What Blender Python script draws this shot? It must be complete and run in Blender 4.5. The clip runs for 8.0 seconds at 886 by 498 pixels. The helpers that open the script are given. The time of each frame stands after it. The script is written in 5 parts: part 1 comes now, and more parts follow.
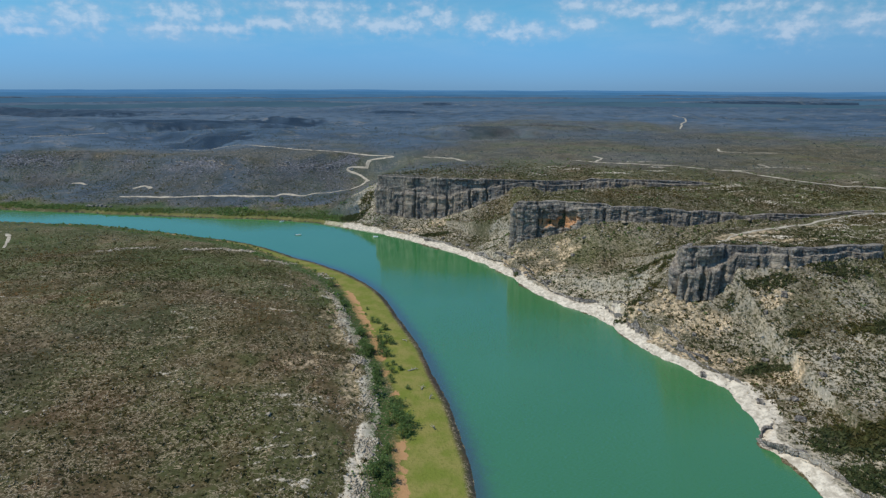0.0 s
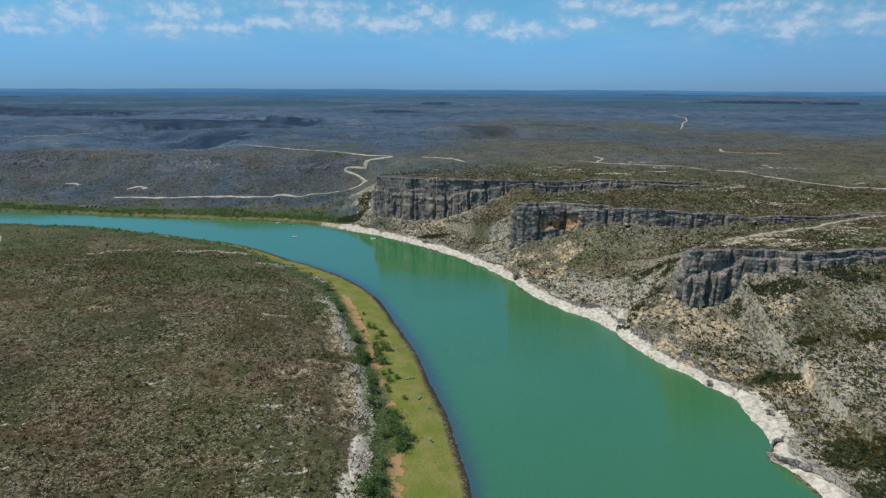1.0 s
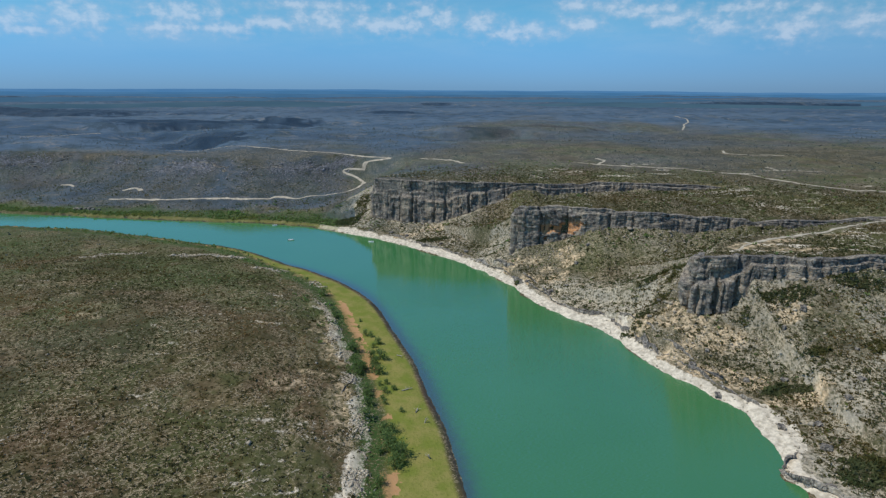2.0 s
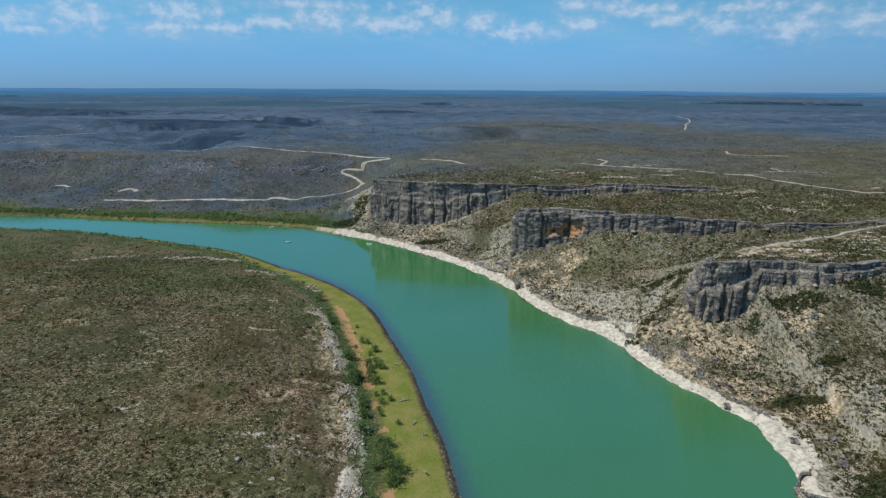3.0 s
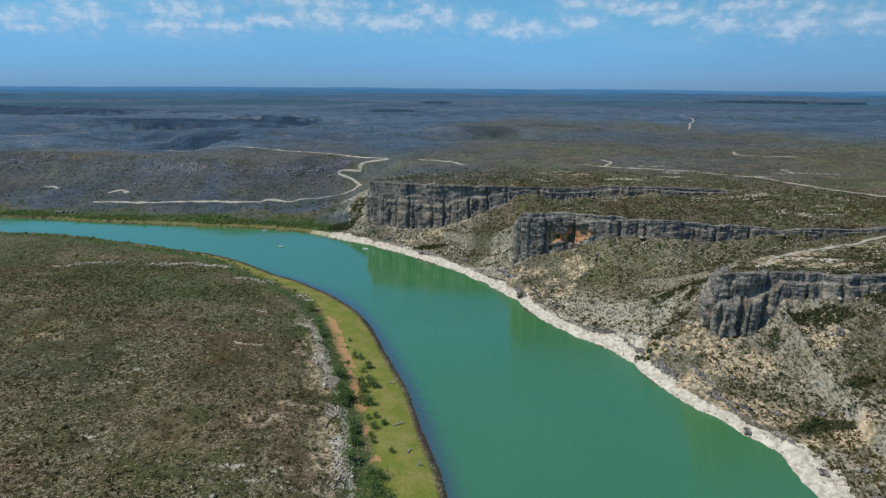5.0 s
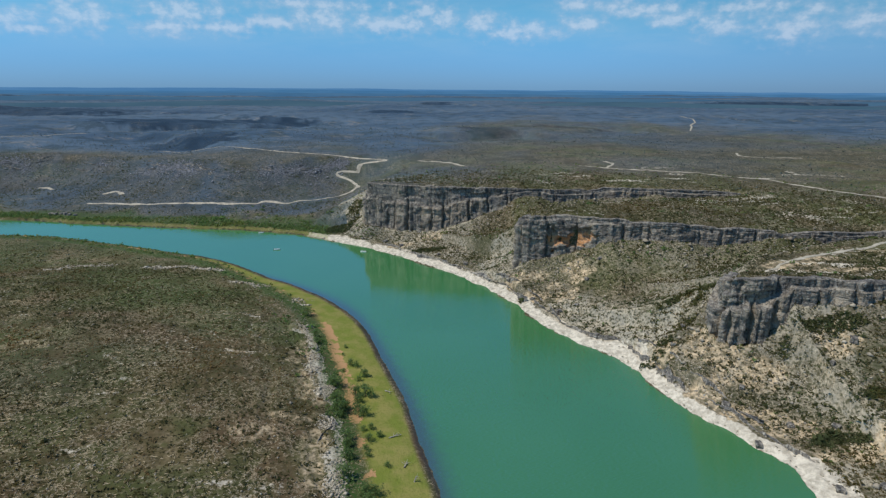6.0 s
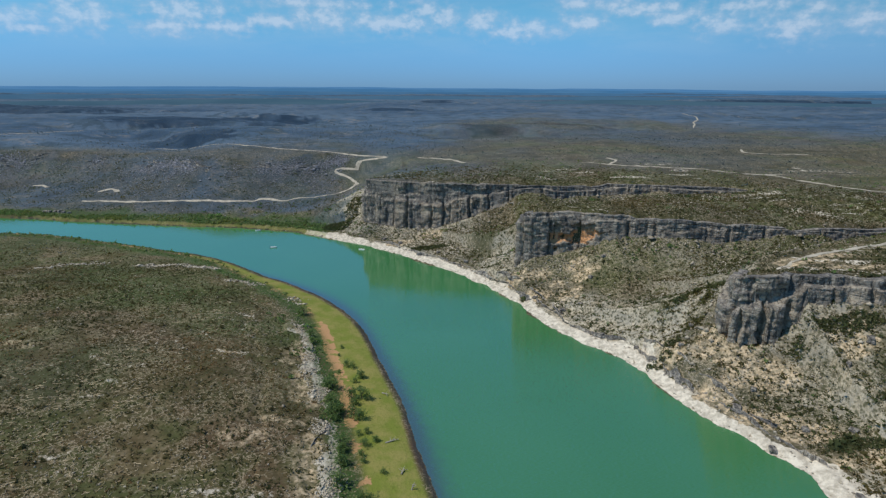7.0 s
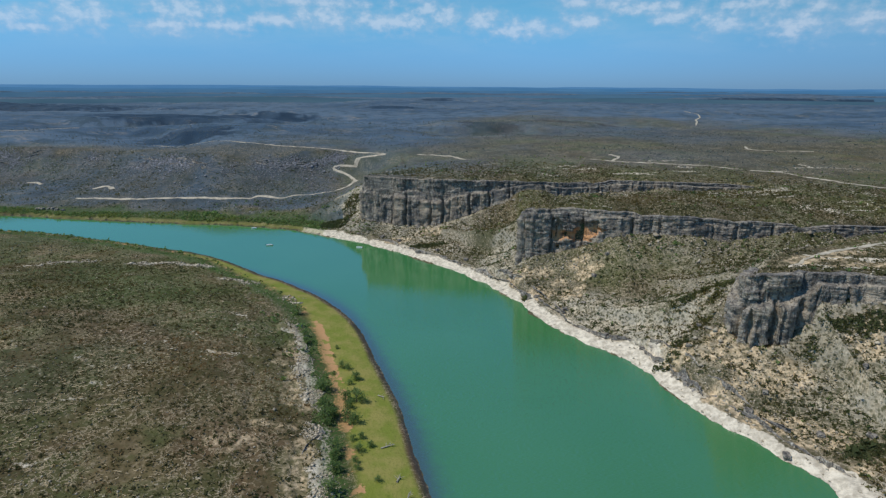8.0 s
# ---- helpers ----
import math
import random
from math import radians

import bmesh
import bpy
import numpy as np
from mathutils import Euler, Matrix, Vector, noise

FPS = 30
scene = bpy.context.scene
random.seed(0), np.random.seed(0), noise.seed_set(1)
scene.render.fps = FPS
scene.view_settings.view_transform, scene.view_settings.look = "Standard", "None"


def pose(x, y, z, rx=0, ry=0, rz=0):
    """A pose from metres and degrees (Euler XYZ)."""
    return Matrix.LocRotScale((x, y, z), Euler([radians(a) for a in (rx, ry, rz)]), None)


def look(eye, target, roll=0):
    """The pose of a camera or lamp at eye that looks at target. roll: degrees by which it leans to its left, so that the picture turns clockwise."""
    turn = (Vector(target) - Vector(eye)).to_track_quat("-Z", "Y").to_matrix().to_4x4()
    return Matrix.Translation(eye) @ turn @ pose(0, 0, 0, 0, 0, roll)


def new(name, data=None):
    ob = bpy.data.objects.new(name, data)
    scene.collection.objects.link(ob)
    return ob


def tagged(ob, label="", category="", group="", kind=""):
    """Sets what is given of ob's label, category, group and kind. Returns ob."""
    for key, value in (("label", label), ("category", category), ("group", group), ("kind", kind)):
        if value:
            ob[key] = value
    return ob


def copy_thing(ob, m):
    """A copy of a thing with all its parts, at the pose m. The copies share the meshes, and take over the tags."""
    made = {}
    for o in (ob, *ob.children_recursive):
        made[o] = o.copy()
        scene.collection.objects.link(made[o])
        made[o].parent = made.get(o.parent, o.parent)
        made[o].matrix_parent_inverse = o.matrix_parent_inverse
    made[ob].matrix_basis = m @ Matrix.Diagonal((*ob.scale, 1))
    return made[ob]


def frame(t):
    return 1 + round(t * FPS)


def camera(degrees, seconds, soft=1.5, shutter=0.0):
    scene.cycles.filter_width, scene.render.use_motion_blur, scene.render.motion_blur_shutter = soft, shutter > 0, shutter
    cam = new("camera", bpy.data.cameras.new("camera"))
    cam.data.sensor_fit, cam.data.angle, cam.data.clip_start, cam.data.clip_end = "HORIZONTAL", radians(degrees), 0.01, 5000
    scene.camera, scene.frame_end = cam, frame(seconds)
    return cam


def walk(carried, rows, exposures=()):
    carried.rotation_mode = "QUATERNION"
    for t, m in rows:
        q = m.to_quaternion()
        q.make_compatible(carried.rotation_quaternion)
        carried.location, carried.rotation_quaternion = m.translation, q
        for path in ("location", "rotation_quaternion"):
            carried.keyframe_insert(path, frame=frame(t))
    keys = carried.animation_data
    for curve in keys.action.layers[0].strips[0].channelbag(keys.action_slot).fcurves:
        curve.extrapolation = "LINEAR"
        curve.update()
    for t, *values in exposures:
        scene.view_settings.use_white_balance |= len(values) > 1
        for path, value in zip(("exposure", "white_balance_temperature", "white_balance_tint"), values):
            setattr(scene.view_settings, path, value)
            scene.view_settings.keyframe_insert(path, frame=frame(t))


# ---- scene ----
cam = camera(76.7, 8.0, soft=1.3)
METRES, EYE, TILT, LEAN, TURN = 73.0, 128.0, -0.6, 0.0, 0.0
ROWS = [
    (0.0, 0.0, 0.0, 0.0, 0.03, -15.5, -0.11),
    (0.5, 0.004, 0.0589, -0.0004, 0.01, -15.54, -0.12),
    (1.0, 0.009, 0.122, -0.0007, -0.02, -15.56, -0.14),
    (1.5, 0.0128, 0.1835, 0.0004, -0.02, -15.49, -0.18),
    (3.0, 0.0231, 0.3719, 0.0017, 0.01, -15.54, -0.25),
    (3.5, 0.0274, 0.4347, 0.0027, 0.02, -15.59, -0.27),
    (4.0, 0.0317, 0.498, 0.0037, 0.04, -15.68, -0.26),
    (4.5, 0.0357, 0.5607, 0.0046, 0.06, -15.72, -0.26),
    (6.0, 0.0471, 0.7427, -0.0101, 0.07, -15.55, -0.31),
    (6.5, 0.0519, 0.8016, -0.0339, 0.1, -15.58, -0.27),
    (7.0, 0.0571, 0.8606, -0.0568, 0.15, -15.65, -0.25),
    (7.5, 0.0629, 0.9195, -0.0792, 0.19, -15.71, -0.24),
    (8.0, 0.0681, 0.9783, -0.1024, 0.21, -15.75, -0.26),
]
walk(cam, [(t, pose(0, 0, EYE, TILT, LEAN, TURN) @ pose(METRES * x, METRES * y, METRES * z, 90 + pitch, roll, yaw)) for t, x, y, z, yaw, pitch, roll in ROWS])

# ---- world, sun ----
SUN_AZ, SUN_EL = radians(-106), radians(57)      # azimuth from +y towards +x
sun_dir = Vector((math.sin(SUN_AZ) * math.cos(SUN_EL), math.cos(SUN_AZ) * math.cos(SUN_EL), math.sin(SUN_EL)))
sun = new("sun", bpy.data.lights.new("sun", "SUN"))
sun.data.energy, sun.data.angle, sun.data.color = 3.3, radians(0.6), (1.0, 0.95, 0.86)
sun.matrix_world = look(sun_dir * 900, (0, 0, 0))
scene.view_settings.exposure = 0.0


def link(nt, a, b):
    nt.links.new(a, b)


def mixc(nt, fac, a, b, mode="MIX"):
    """Colour mix; a, b: sockets or RGB tuples; fac: socket or number."""
    n = nt.nodes.new("ShaderNodeMix")
    n.data_type, n.blend_type = "RGBA", mode
    for sock, v in ((n.inputs[0], fac), (n.inputs[6], a), (n.inputs[7], b)):
        if isinstance(v, (tuple, list)):
            sock.default_value = (*v[:3], 1)
        elif isinstance(v, (int, float)):
            sock.default_value = v
        else:
            link(nt, v, sock)
    return n.outputs[2]


def mth(nt, op, a, b=0.0, clamp=False):
    n = nt.nodes.new("ShaderNodeMath")
    n.operation, n.use_clamp = op, clamp
    for i, v in enumerate((a, b)):
        if isinstance(v, (int, float)):
            n.inputs[i].default_value = v
        else:
            link(nt, v, n.inputs[i])
    return n.outputs[0]


def ramp(nt, fac, lo, hi):
    """0 below lo, 1 above hi, smooth between."""
    n = nt.nodes.new("ShaderNodeMapRange")
    n.interpolation_type = "SMOOTHSTEP"
    n.inputs[1].default_value, n.inputs[2].default_value = lo, hi
    link(nt, fac, n.inputs[0])
    return n.outputs[0]


def noise_tex(nt, scale, detail=4.0, rough=0.55, stretch=None, vec=None, dist=0.0):
    if vec is None:
        vec = nt.nodes.new("ShaderNodeTexCoord").outputs["Object"]
    if stretch:
        m = nt.nodes.new("ShaderNodeMapping")
        m.inputs["Scale"].default_value = stretch
        link(nt, vec, m.inputs[0])
        vec = m.outputs[0]
    n = nt.nodes.new("ShaderNodeTexNoise")
    n.inputs["Scale"].default_value, n.inputs["Detail"].default_value = scale, detail
    n.inputs["Roughness"].default_value, n.inputs["Distortion"].default_value = rough, dist
    link(nt, vec, n.inputs["Vector"])
    return n.outputs["Fac"]


def attr(nt, name):
    n = nt.nodes.new("ShaderNodeAttribute")
    n.attribute_name = name
    return n


world = bpy.data.worlds.new("sky")
scene.world = world
world.use_nodes = True
nt = world.node_tree
bg = nt.nodes["Background"]
sky = nt.nodes.new("ShaderNodeTexSky")
sky.sky_type, sky.sun_disc = "NISHITA", False
sky.sun_elevation, sky.sun_rotation = SUN_EL, SUN_AZ
sky.altitude, sky.air_density, sky.dust_density, sky.ozone_density = 300, 1.0, 0.3, 2.5
SKY_STRENGTH = 0.13
bg.inputs["Strength"].default_value = SKY_STRENGTH
gen = nt.nodes.new("ShaderNodeTexCoord").outputs["Generated"]
sep = nt.nodes.new("ShaderNodeSeparateXYZ")
link(nt, gen, sep.inputs[0])
tinted = mixc(nt, 1.0, sky.outputs[0], mixc(nt, ramp(nt, sep.outputs[2], 0.16, 0.36), mixc(nt, ramp(nt, sep.outputs[2], 0.0, 0.14), (0.208, 0.445, 0.96), (0.335, 0.69, 0.85)), mixc(nt, ramp(nt, sep.outputs[2], 0.34, 0.62), (0.44, 0.88, 1.20), (0.38, 0.72, 0.90))), "MULTIPLY")
tinted = mixc(nt, ramp(nt, sep.outputs[0], 0.10, 0.75), tinted, mixc(nt, 1.0, tinted, (0.82, 0.75, 0.73), "MULTIPLY"))
# fair-weather cumulus: azimuth, elevation, half width and half height in degrees
CLOUDS = [(-35.9, 4.9, 2.3, 0.6), (-31.3, 5.5, 2.0, 1.0), (-34.7, 4.3, 1.3, 0.4), (-23.3, 6.1, 2.5, 1.0), (-20.2, 5.0, 2.7, 0.5), (-25.0, 4.8, 1.6, 0.6), (-11.3, 7.2, 4.5, 0.4), (-11.7, 6.1, 2.1, 0.9),
          (-15.5, 5.6, 2.8, 0.5), (-5.1, 5.7, 3.5, 0.8), (-1.6, 6.7, 1.6, 0.9), (0.3, 6.2, 1.0, 0.7), (3.5, 5.8, 1.6, 0.8), (7.5, 5.1, 2.6, 0.7), (12.3, 7.3, 1.2, 0.5), (15.6, 7.2, 1.9, 0.5),
          (18.8, 6.7, 2.7, 0.6), (13.0, 5.7, 1.5, 0.6), (21.2, 5.9, 1.8, 0.6), (24.7, 5.4, 1.8, 0.8), (27.1, 6.6, 2.5, 0.5), (31.7, 6.1, 0.9, 0.5), (30.2, 4.9, 2.0, 1.0), (35.5, 5.3, 1.6, 0.9)]
deg = 57.2958
east, high = mth(nt, "MULTIPLY", mth(nt, "ARCTAN2", sep.outputs[0], sep.outputs[1]), deg), mth(nt, "MULTIPLY", mth(nt, "ARCSINE", sep.outputs[2]), deg)
flat = nt.nodes.new("ShaderNodeCombineXYZ")
link(nt, east, flat.inputs[0])
link(nt, high, flat.inputs[1])
puff = noise_tex(nt, 1.0, 6.0, 0.56, (0.85, 1.15, 1), flat.outputs[0])
mass = None
for az, el, wide, tall in CLOUDS:
    place = nt.nodes.new("ShaderNodeMapping")
    place.inputs["Location"].default_value, place.inputs["Scale"].default_value = (-az / wide / 1.6, -el / tall / 1.4, 0), (1 / wide / 1.6, 1 / tall / 1.4, 0)
    link(nt, flat.outputs[0], place.inputs[0])
    size = nt.nodes.new("ShaderNodeVectorMath")
    size.operation = "LENGTH"
    link(nt, place.outputs[0], size.inputs[0])
    mass = size.outputs["Value"] if mass is None else mth(nt, "MINIMUM", mass, size.outputs["Value"])
body = mth(nt, "ADD", mth(nt, "SUBTRACT", 1.0, mass), mth(nt, "MULTIPLY", mth(nt, "SUBTRACT", puff, 0.5), 3.2))
cover = mth(nt, "MULTIPLY", ramp(nt, body, -0.4, 1.0), 0.40)
veil = mth(nt, "MULTIPLY", mth(nt, "MULTIPLY", ramp(nt, high, 1.6, 4.8), ramp(nt, high, 11.0, 6.0)), mth(nt, "MULTIPLY", ramp(nt, noise_tex(nt, 1.0, 5.0, 0.6, (0.10, 0.45, 1), flat.outputs[0]), 0.34, 0.66), 0.16))
clouded = mixc(nt, veil, tinted, (3.4, 4.3, 5.4))
clouded = mixc(nt, cover, clouded, mixc(nt, ramp(nt, body, 0.2, 1.1), (3.7, 4.3, 5.4), (5.9, 6.0, 6.6)))
link(nt, clouded, bg.inputs["Color"])


# ---- materials ----
def material(name, rough=0.9, spec=0.25):
    m = bpy.data.materials.new(name)
    m.use_nodes = True
    b = m.node_tree.nodes["Principled BSDF"]
    b.inputs["Roughness"].default_value = rough
    b.inputs["Specular IOR Level"].default_value = spec
    return m, m.node_tree, b


def bump(nt, b, h, strength=0.5, dist=0.3):
    n = nt.nodes.new("ShaderNodeBump")
    n.inputs["Strength"].default_value, n.inputs["Distance"].default_value = strength, dist
    link(nt, h, n.inputs["Height"])
    link(nt, n.outputs[0], b.inputs["Normal"])


def ground_material():
    m, nt, b = material("scrubland", 0.95, 0.1)
    a, c = attr(nt, "cover_a"), attr(nt, "cover_b")
    sa, sc = nt.nodes.new("ShaderNodeSeparateColor"), nt.nodes.new("ShaderNodeSeparateColor")
    link(nt, a.outputs["Color"], sa.inputs[0])
    link(nt, c.outputs["Color"], sc.inputs[0])
    fine, mid = noise_tex(nt, 0.9, 4, 0.65), noise_tex(nt, 0.12, 5, 0.6)
    big, huge = noise_tex(nt, 0.018, 5, 0.6), noise_tex(nt, 0.004, 5, 0.55)
    speck = noise_tex(nt, 0.55, 3, 0.7, (1, 1, 1))
    # dry soil and litter, olive scrub cover, pale caliche
    dots = nt.nodes.new("ShaderNodeTexVoronoi")
    dots.inputs["Scale"].default_value = 0.62
    link(nt, nt.nodes.new("ShaderNodeTexCoord").outputs["Object"], dots.inputs["Vector"])
    tuft = mth(nt, "SUBTRACT", 1.0, ramp(nt, mth(nt, "ADD", dots.outputs["Distance"], mth(nt, "MULTIPLY", fine, 0.5)), 0.50, 0.80))
    col = mixc(nt, ramp(nt, mid, 0.38, 0.62), (0.072, 0.058, 0.027), (0.106, 0.080, 0.040))
    col = mixc(nt, ramp(nt, big, 0.44, 0.56), col, (0.080, 0.083, 0.030))
    col = mixc(nt, ramp(nt, huge, 0.46, 0.60), col, (0.070, 0.062, 0.036))
    col = mixc(nt, mth(nt, "MULTIPLY", ramp(nt, speck, 0.56, 0.70), 0.5), col, (0.30, 0.24, 0.16))
    col = mixc(nt, mth(nt, "MULTIPLY", tuft, 0.6), col, (0.060, 0.064, 0.026))
    col = mixc(nt, mth(nt, "MULTIPLY", ramp(nt, noise_tex(nt, 0.028, 5, 0.6), 0.50, 0.60), mth(nt, "MULTIPLY", attr(nt, "dry").outputs["Fac"], 0.42)), col, (0.135, 0.080, 0.047))
    web = noise_tex(nt, 0.36, 4, 0.62)
    wig = mth(nt, "MULTIPLY", ramp(nt, mth(nt, "ABSOLUTE", mth(nt, "SUBTRACT", web, 0.5)), 0.030, 0.006), ramp(nt, noise_tex(nt, 0.05, 4, 0.65), 0.38, 0.55))
    col = mixc(nt, mth(nt, "MULTIPLY", wig, 0.85), col, (0.36, 0.29, 0.19))
    # far juniper cover, with blue haze painted into its base colour
    juniper_haze = attr(nt, "juniper_haze").outputs["Fac"]
    hazy_jun = mixc(nt, ramp(nt, noise_tex(nt, 1.0, 5, 0.55, (0.0012, 0.0045, 0.004)), 0.38, 0.60), (0.052, 0.094, 0.146), (0.090, 0.138, 0.190))
    hazy_jun = mixc(nt, mth(nt, "MULTIPLY", ramp(nt, big, 0.55, 0.68), 0.5), hazy_jun, (0.108, 0.112, 0.088))
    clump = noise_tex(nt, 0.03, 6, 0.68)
    hazy_jun = mixc(nt, mth(nt, "MULTIPLY", ramp(nt, clump, 0.52, 0.40), 0.75), hazy_jun, (0.042, 0.070, 0.092))
    hazy_jun = mixc(nt, mth(nt, "MULTIPLY", ramp(nt, clump, 0.54, 0.66), 0.55), hazy_jun, (0.112, 0.130, 0.134))
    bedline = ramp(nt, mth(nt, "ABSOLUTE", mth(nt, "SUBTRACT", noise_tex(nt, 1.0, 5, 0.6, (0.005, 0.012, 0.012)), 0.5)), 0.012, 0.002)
    hazy_jun = mixc(nt, mth(nt, "MULTIPLY", bedline, mth(nt, "MULTIPLY", ramp(nt, big, 0.42, 0.58), 0.7)), hazy_jun, (0.21, 0.205, 0.20))
    # cloud and canyon shade painted in as navy, plus the hillside's dark mottle
    hazy_jun = mixc(nt, mth(nt, "MULTIPLY", attr(nt, "stand").outputs["Fac"], 0.9), hazy_jun, (0.013, 0.034, 0.062))
    col = mixc(nt, juniper_haze, col, hazy_jun)
    # tan talus
    tal = mixc(nt, ramp(nt, speck, 0.40, 0.58), (0.262, 0.228, 0.160), (0.53, 0.452, 0.322))
    tal = mixc(nt, ramp(nt, mid, 0.42, 0.62), tal, (0.31, 0.280, 0.215))
    tal = mixc(nt, mth(nt, "MULTIPLY", tuft, 0.75), tal, (0.060, 0.064, 0.032))
    col = mixc(nt, mth(nt, "MULTIPLY", sc.outputs[2], mth(nt, "ADD", 0.35, ramp(nt, mid, 0.3, 0.6)), True), col, tal)
    crm = mixc(nt, ramp(nt, speck, 0.42, 0.58), (0.46, 0.345, 0.21), (0.66, 0.51, 0.325))
    crm = mixc(nt, mth(nt, "MULTIPLY", tuft, 0.5), crm, (0.10, 0.098, 0.05))
    col = mixc(nt, mth(nt, "MULTIPLY", a.outputs["Alpha"], mth(nt, "ADD", 0.2, mth(nt, "MULTIPLY", ramp(nt, noise_tex(nt, 0.30, 5, 0.65), 0.42, 0.56), 0.75))), col, crm)
    col = mixc(nt, mth(nt, "MULTIPLY", wig, mth(nt, "MULTIPLY", sc.outputs[2], 0.6)), col, (0.60, 0.52, 0.38))
    # pale limestone
    rock = mixc(nt, ramp(nt, noise_tex(nt, 0.45, 6, 0.65), 0.35, 0.62), (0.43, 0.375, 0.285), (0.72, 0.64, 0.50))
    rock = mixc(nt, mth(nt, "MULTIPLY", ramp(nt, noise_tex(nt, 0.22, 6, 0.7), 0.50, 0.62), 0.5), rock, (0.38, 0.33, 0.25))
    pale = ramp(nt, mth(nt, "ADD", sa.outputs[0], mth(nt, "MULTIPLY", mth(nt, "SUBTRACT", speck, 0.5), 1.5)), 0.30, 0.62)
    col = mixc(nt, pale, col, rock)
    # bank grass
    gr = mixc(nt, ramp(nt, mid, 0.35, 0.65), (0.175, 0.205, 0.036), (0.265, 0.240, 0.070))
    gr = mixc(nt, mth(nt, "MULTIPLY", ramp(nt, fine, 0.50, 0.68), 0.5), gr, (0.125, 0.150, 0.026))
    col = mixc(nt, sa.outputs[1], col, gr)
    # orange sand
    sandc = mixc(nt, fine, (0.42, 0.23, 0.10), (0.50, 0.30, 0.15))
    spread = ramp(nt, mth(nt, "ADD", sa.outputs[2], mth(nt, "MULTIPLY", mth(nt, "SUBTRACT", noise_tex(nt, 0.20, 5, 0.62), 0.5), 3.6)), 0.58, 0.72)
    col = mixc(nt, mth(nt, "MULTIPLY", spread, ramp(nt, sa.outputs[2], 0.02, 0.2)), col, sandc)
    # riverside green
    col = mixc(nt, mth(nt, "MULTIPLY", sc.outputs[1], ramp(nt, fine, 0.3, 0.6)), col, (0.045, 0.085, 0.022))
    # wet mud
    col = mixc(nt, sc.outputs[0], col, (0.030, 0.030, 0.032))
    link(nt, col, b.inputs["Base Color"])
    bump(nt, b, mth(nt, "ADD", fine, mid), 0.6, 0.5)
    return m


def rock_material(name="limestone", light=1.02, dark=0.66):
    m, nt, b = material(name, 0.92, 0.2)
    tint = lambda *c: tuple(min(0.8, v * light) for v in c)
    big = noise_tex(nt, 0.07, 5, 0.6)
    fine = noise_tex(nt, 0.8, 5, 0.65)
    streak = noise_tex(nt, 1.0, 5, 0.6, (0.45, 0.45, 0.035))
    strata = noise_tex(nt, 1.0, 4, 0.6, (0.05, 0.05, 0.5))
    col = mixc(nt, ramp(nt, fine, 0.35, 0.65), tint(0.222, 0.194, 0.156), tint(0.405, 0.358, 0.290))
    col = mixc(nt, ramp(nt, strata, 0.42, 0.60), col, tint(0.185, 0.170, 0.150))
    col = mixc(nt, mth(nt, "MULTIPLY", ramp(nt, streak, 0.48, 0.60), dark), col, (0.082, 0.076, 0.070))
    spot = noise_tex(nt, 0.45, 4, 0.7)
    col = mixc(nt, mth(nt, "MULTIPLY", ramp(nt, spot, 0.56, 0.66), 0.7), col, tint(0.49, 0.445, 0.36))
    col = mixc(nt, mth(nt, "MULTIPLY", ramp(nt, spot, 0.46, 0.36), 0.7), col, (0.10, 0.098, 0.094))
    col = mixc(nt, mth(nt, "MULTIPLY", ramp(nt, big, 0.52, 0.68), 0.6), col, tint(0.43, 0.37, 0.28))
    ridge = lambda n, lo: ramp(nt, mth(nt, "ABSOLUTE", mth(nt, "SUBTRACT", n, 0.5)), lo, 0.0)
    joint = ridge(noise_tex(nt, 1.0, 3, 0.55, (0.34, 0.34, 0.05)), 0.020)
    seam = ridge(noise_tex(nt, 1.0, 3, 0.55, (0.06, 0.06, 0.42)), 0.026)
    crack = mth(nt, "MAXIMUM", mth(nt, "MULTIPLY", joint, 0.6), mth(nt, "MULTIPLY", seam, 0.28))
    col = mixc(nt, crack, col, (0.055, 0.050, 0.046))
    w = attr(nt, "warm")
    col = mixc(nt, mth(nt, "MULTIPLY", w.outputs["Fac"], ramp(nt, fine, 0.25, 0.55)), col, mixc(nt, ramp(nt, w.outputs["Fac"], 0.45, 0.8), (0.50, 0.40, 0.28), (0.64, 0.33, 0.15)))
    link(nt, col, b.inputs["Base Color"])
    bump(nt, b, mth(nt, "ADD", mth(nt, "SUBTRACT", mth(nt, "MULTIPLY", fine, 0.6), crack), mth(nt, "ADD", strata, mth(nt, "ADD", streak, spot))), 0.9, 1.1)
    return m


def stone_material(name="loose_stone", low=(0.21, 0.178, 0.13), high=(0.67, 0.58, 0.43), dust=(0.30, 0.25, 0.19)):
    m, nt, b = material(name, 0.92, 0.2)
    t = attr(nt, "tone").outputs["Fac"]
    fine = noise_tex(nt, 2.5, 3, 0.6)
    col = mixc(nt, t, low, high)
    col = mixc(nt, mth(nt, "MULTIPLY", fine, 0.35), col, dust)
    link(nt, col, b.inputs["Base Color"])
    return m


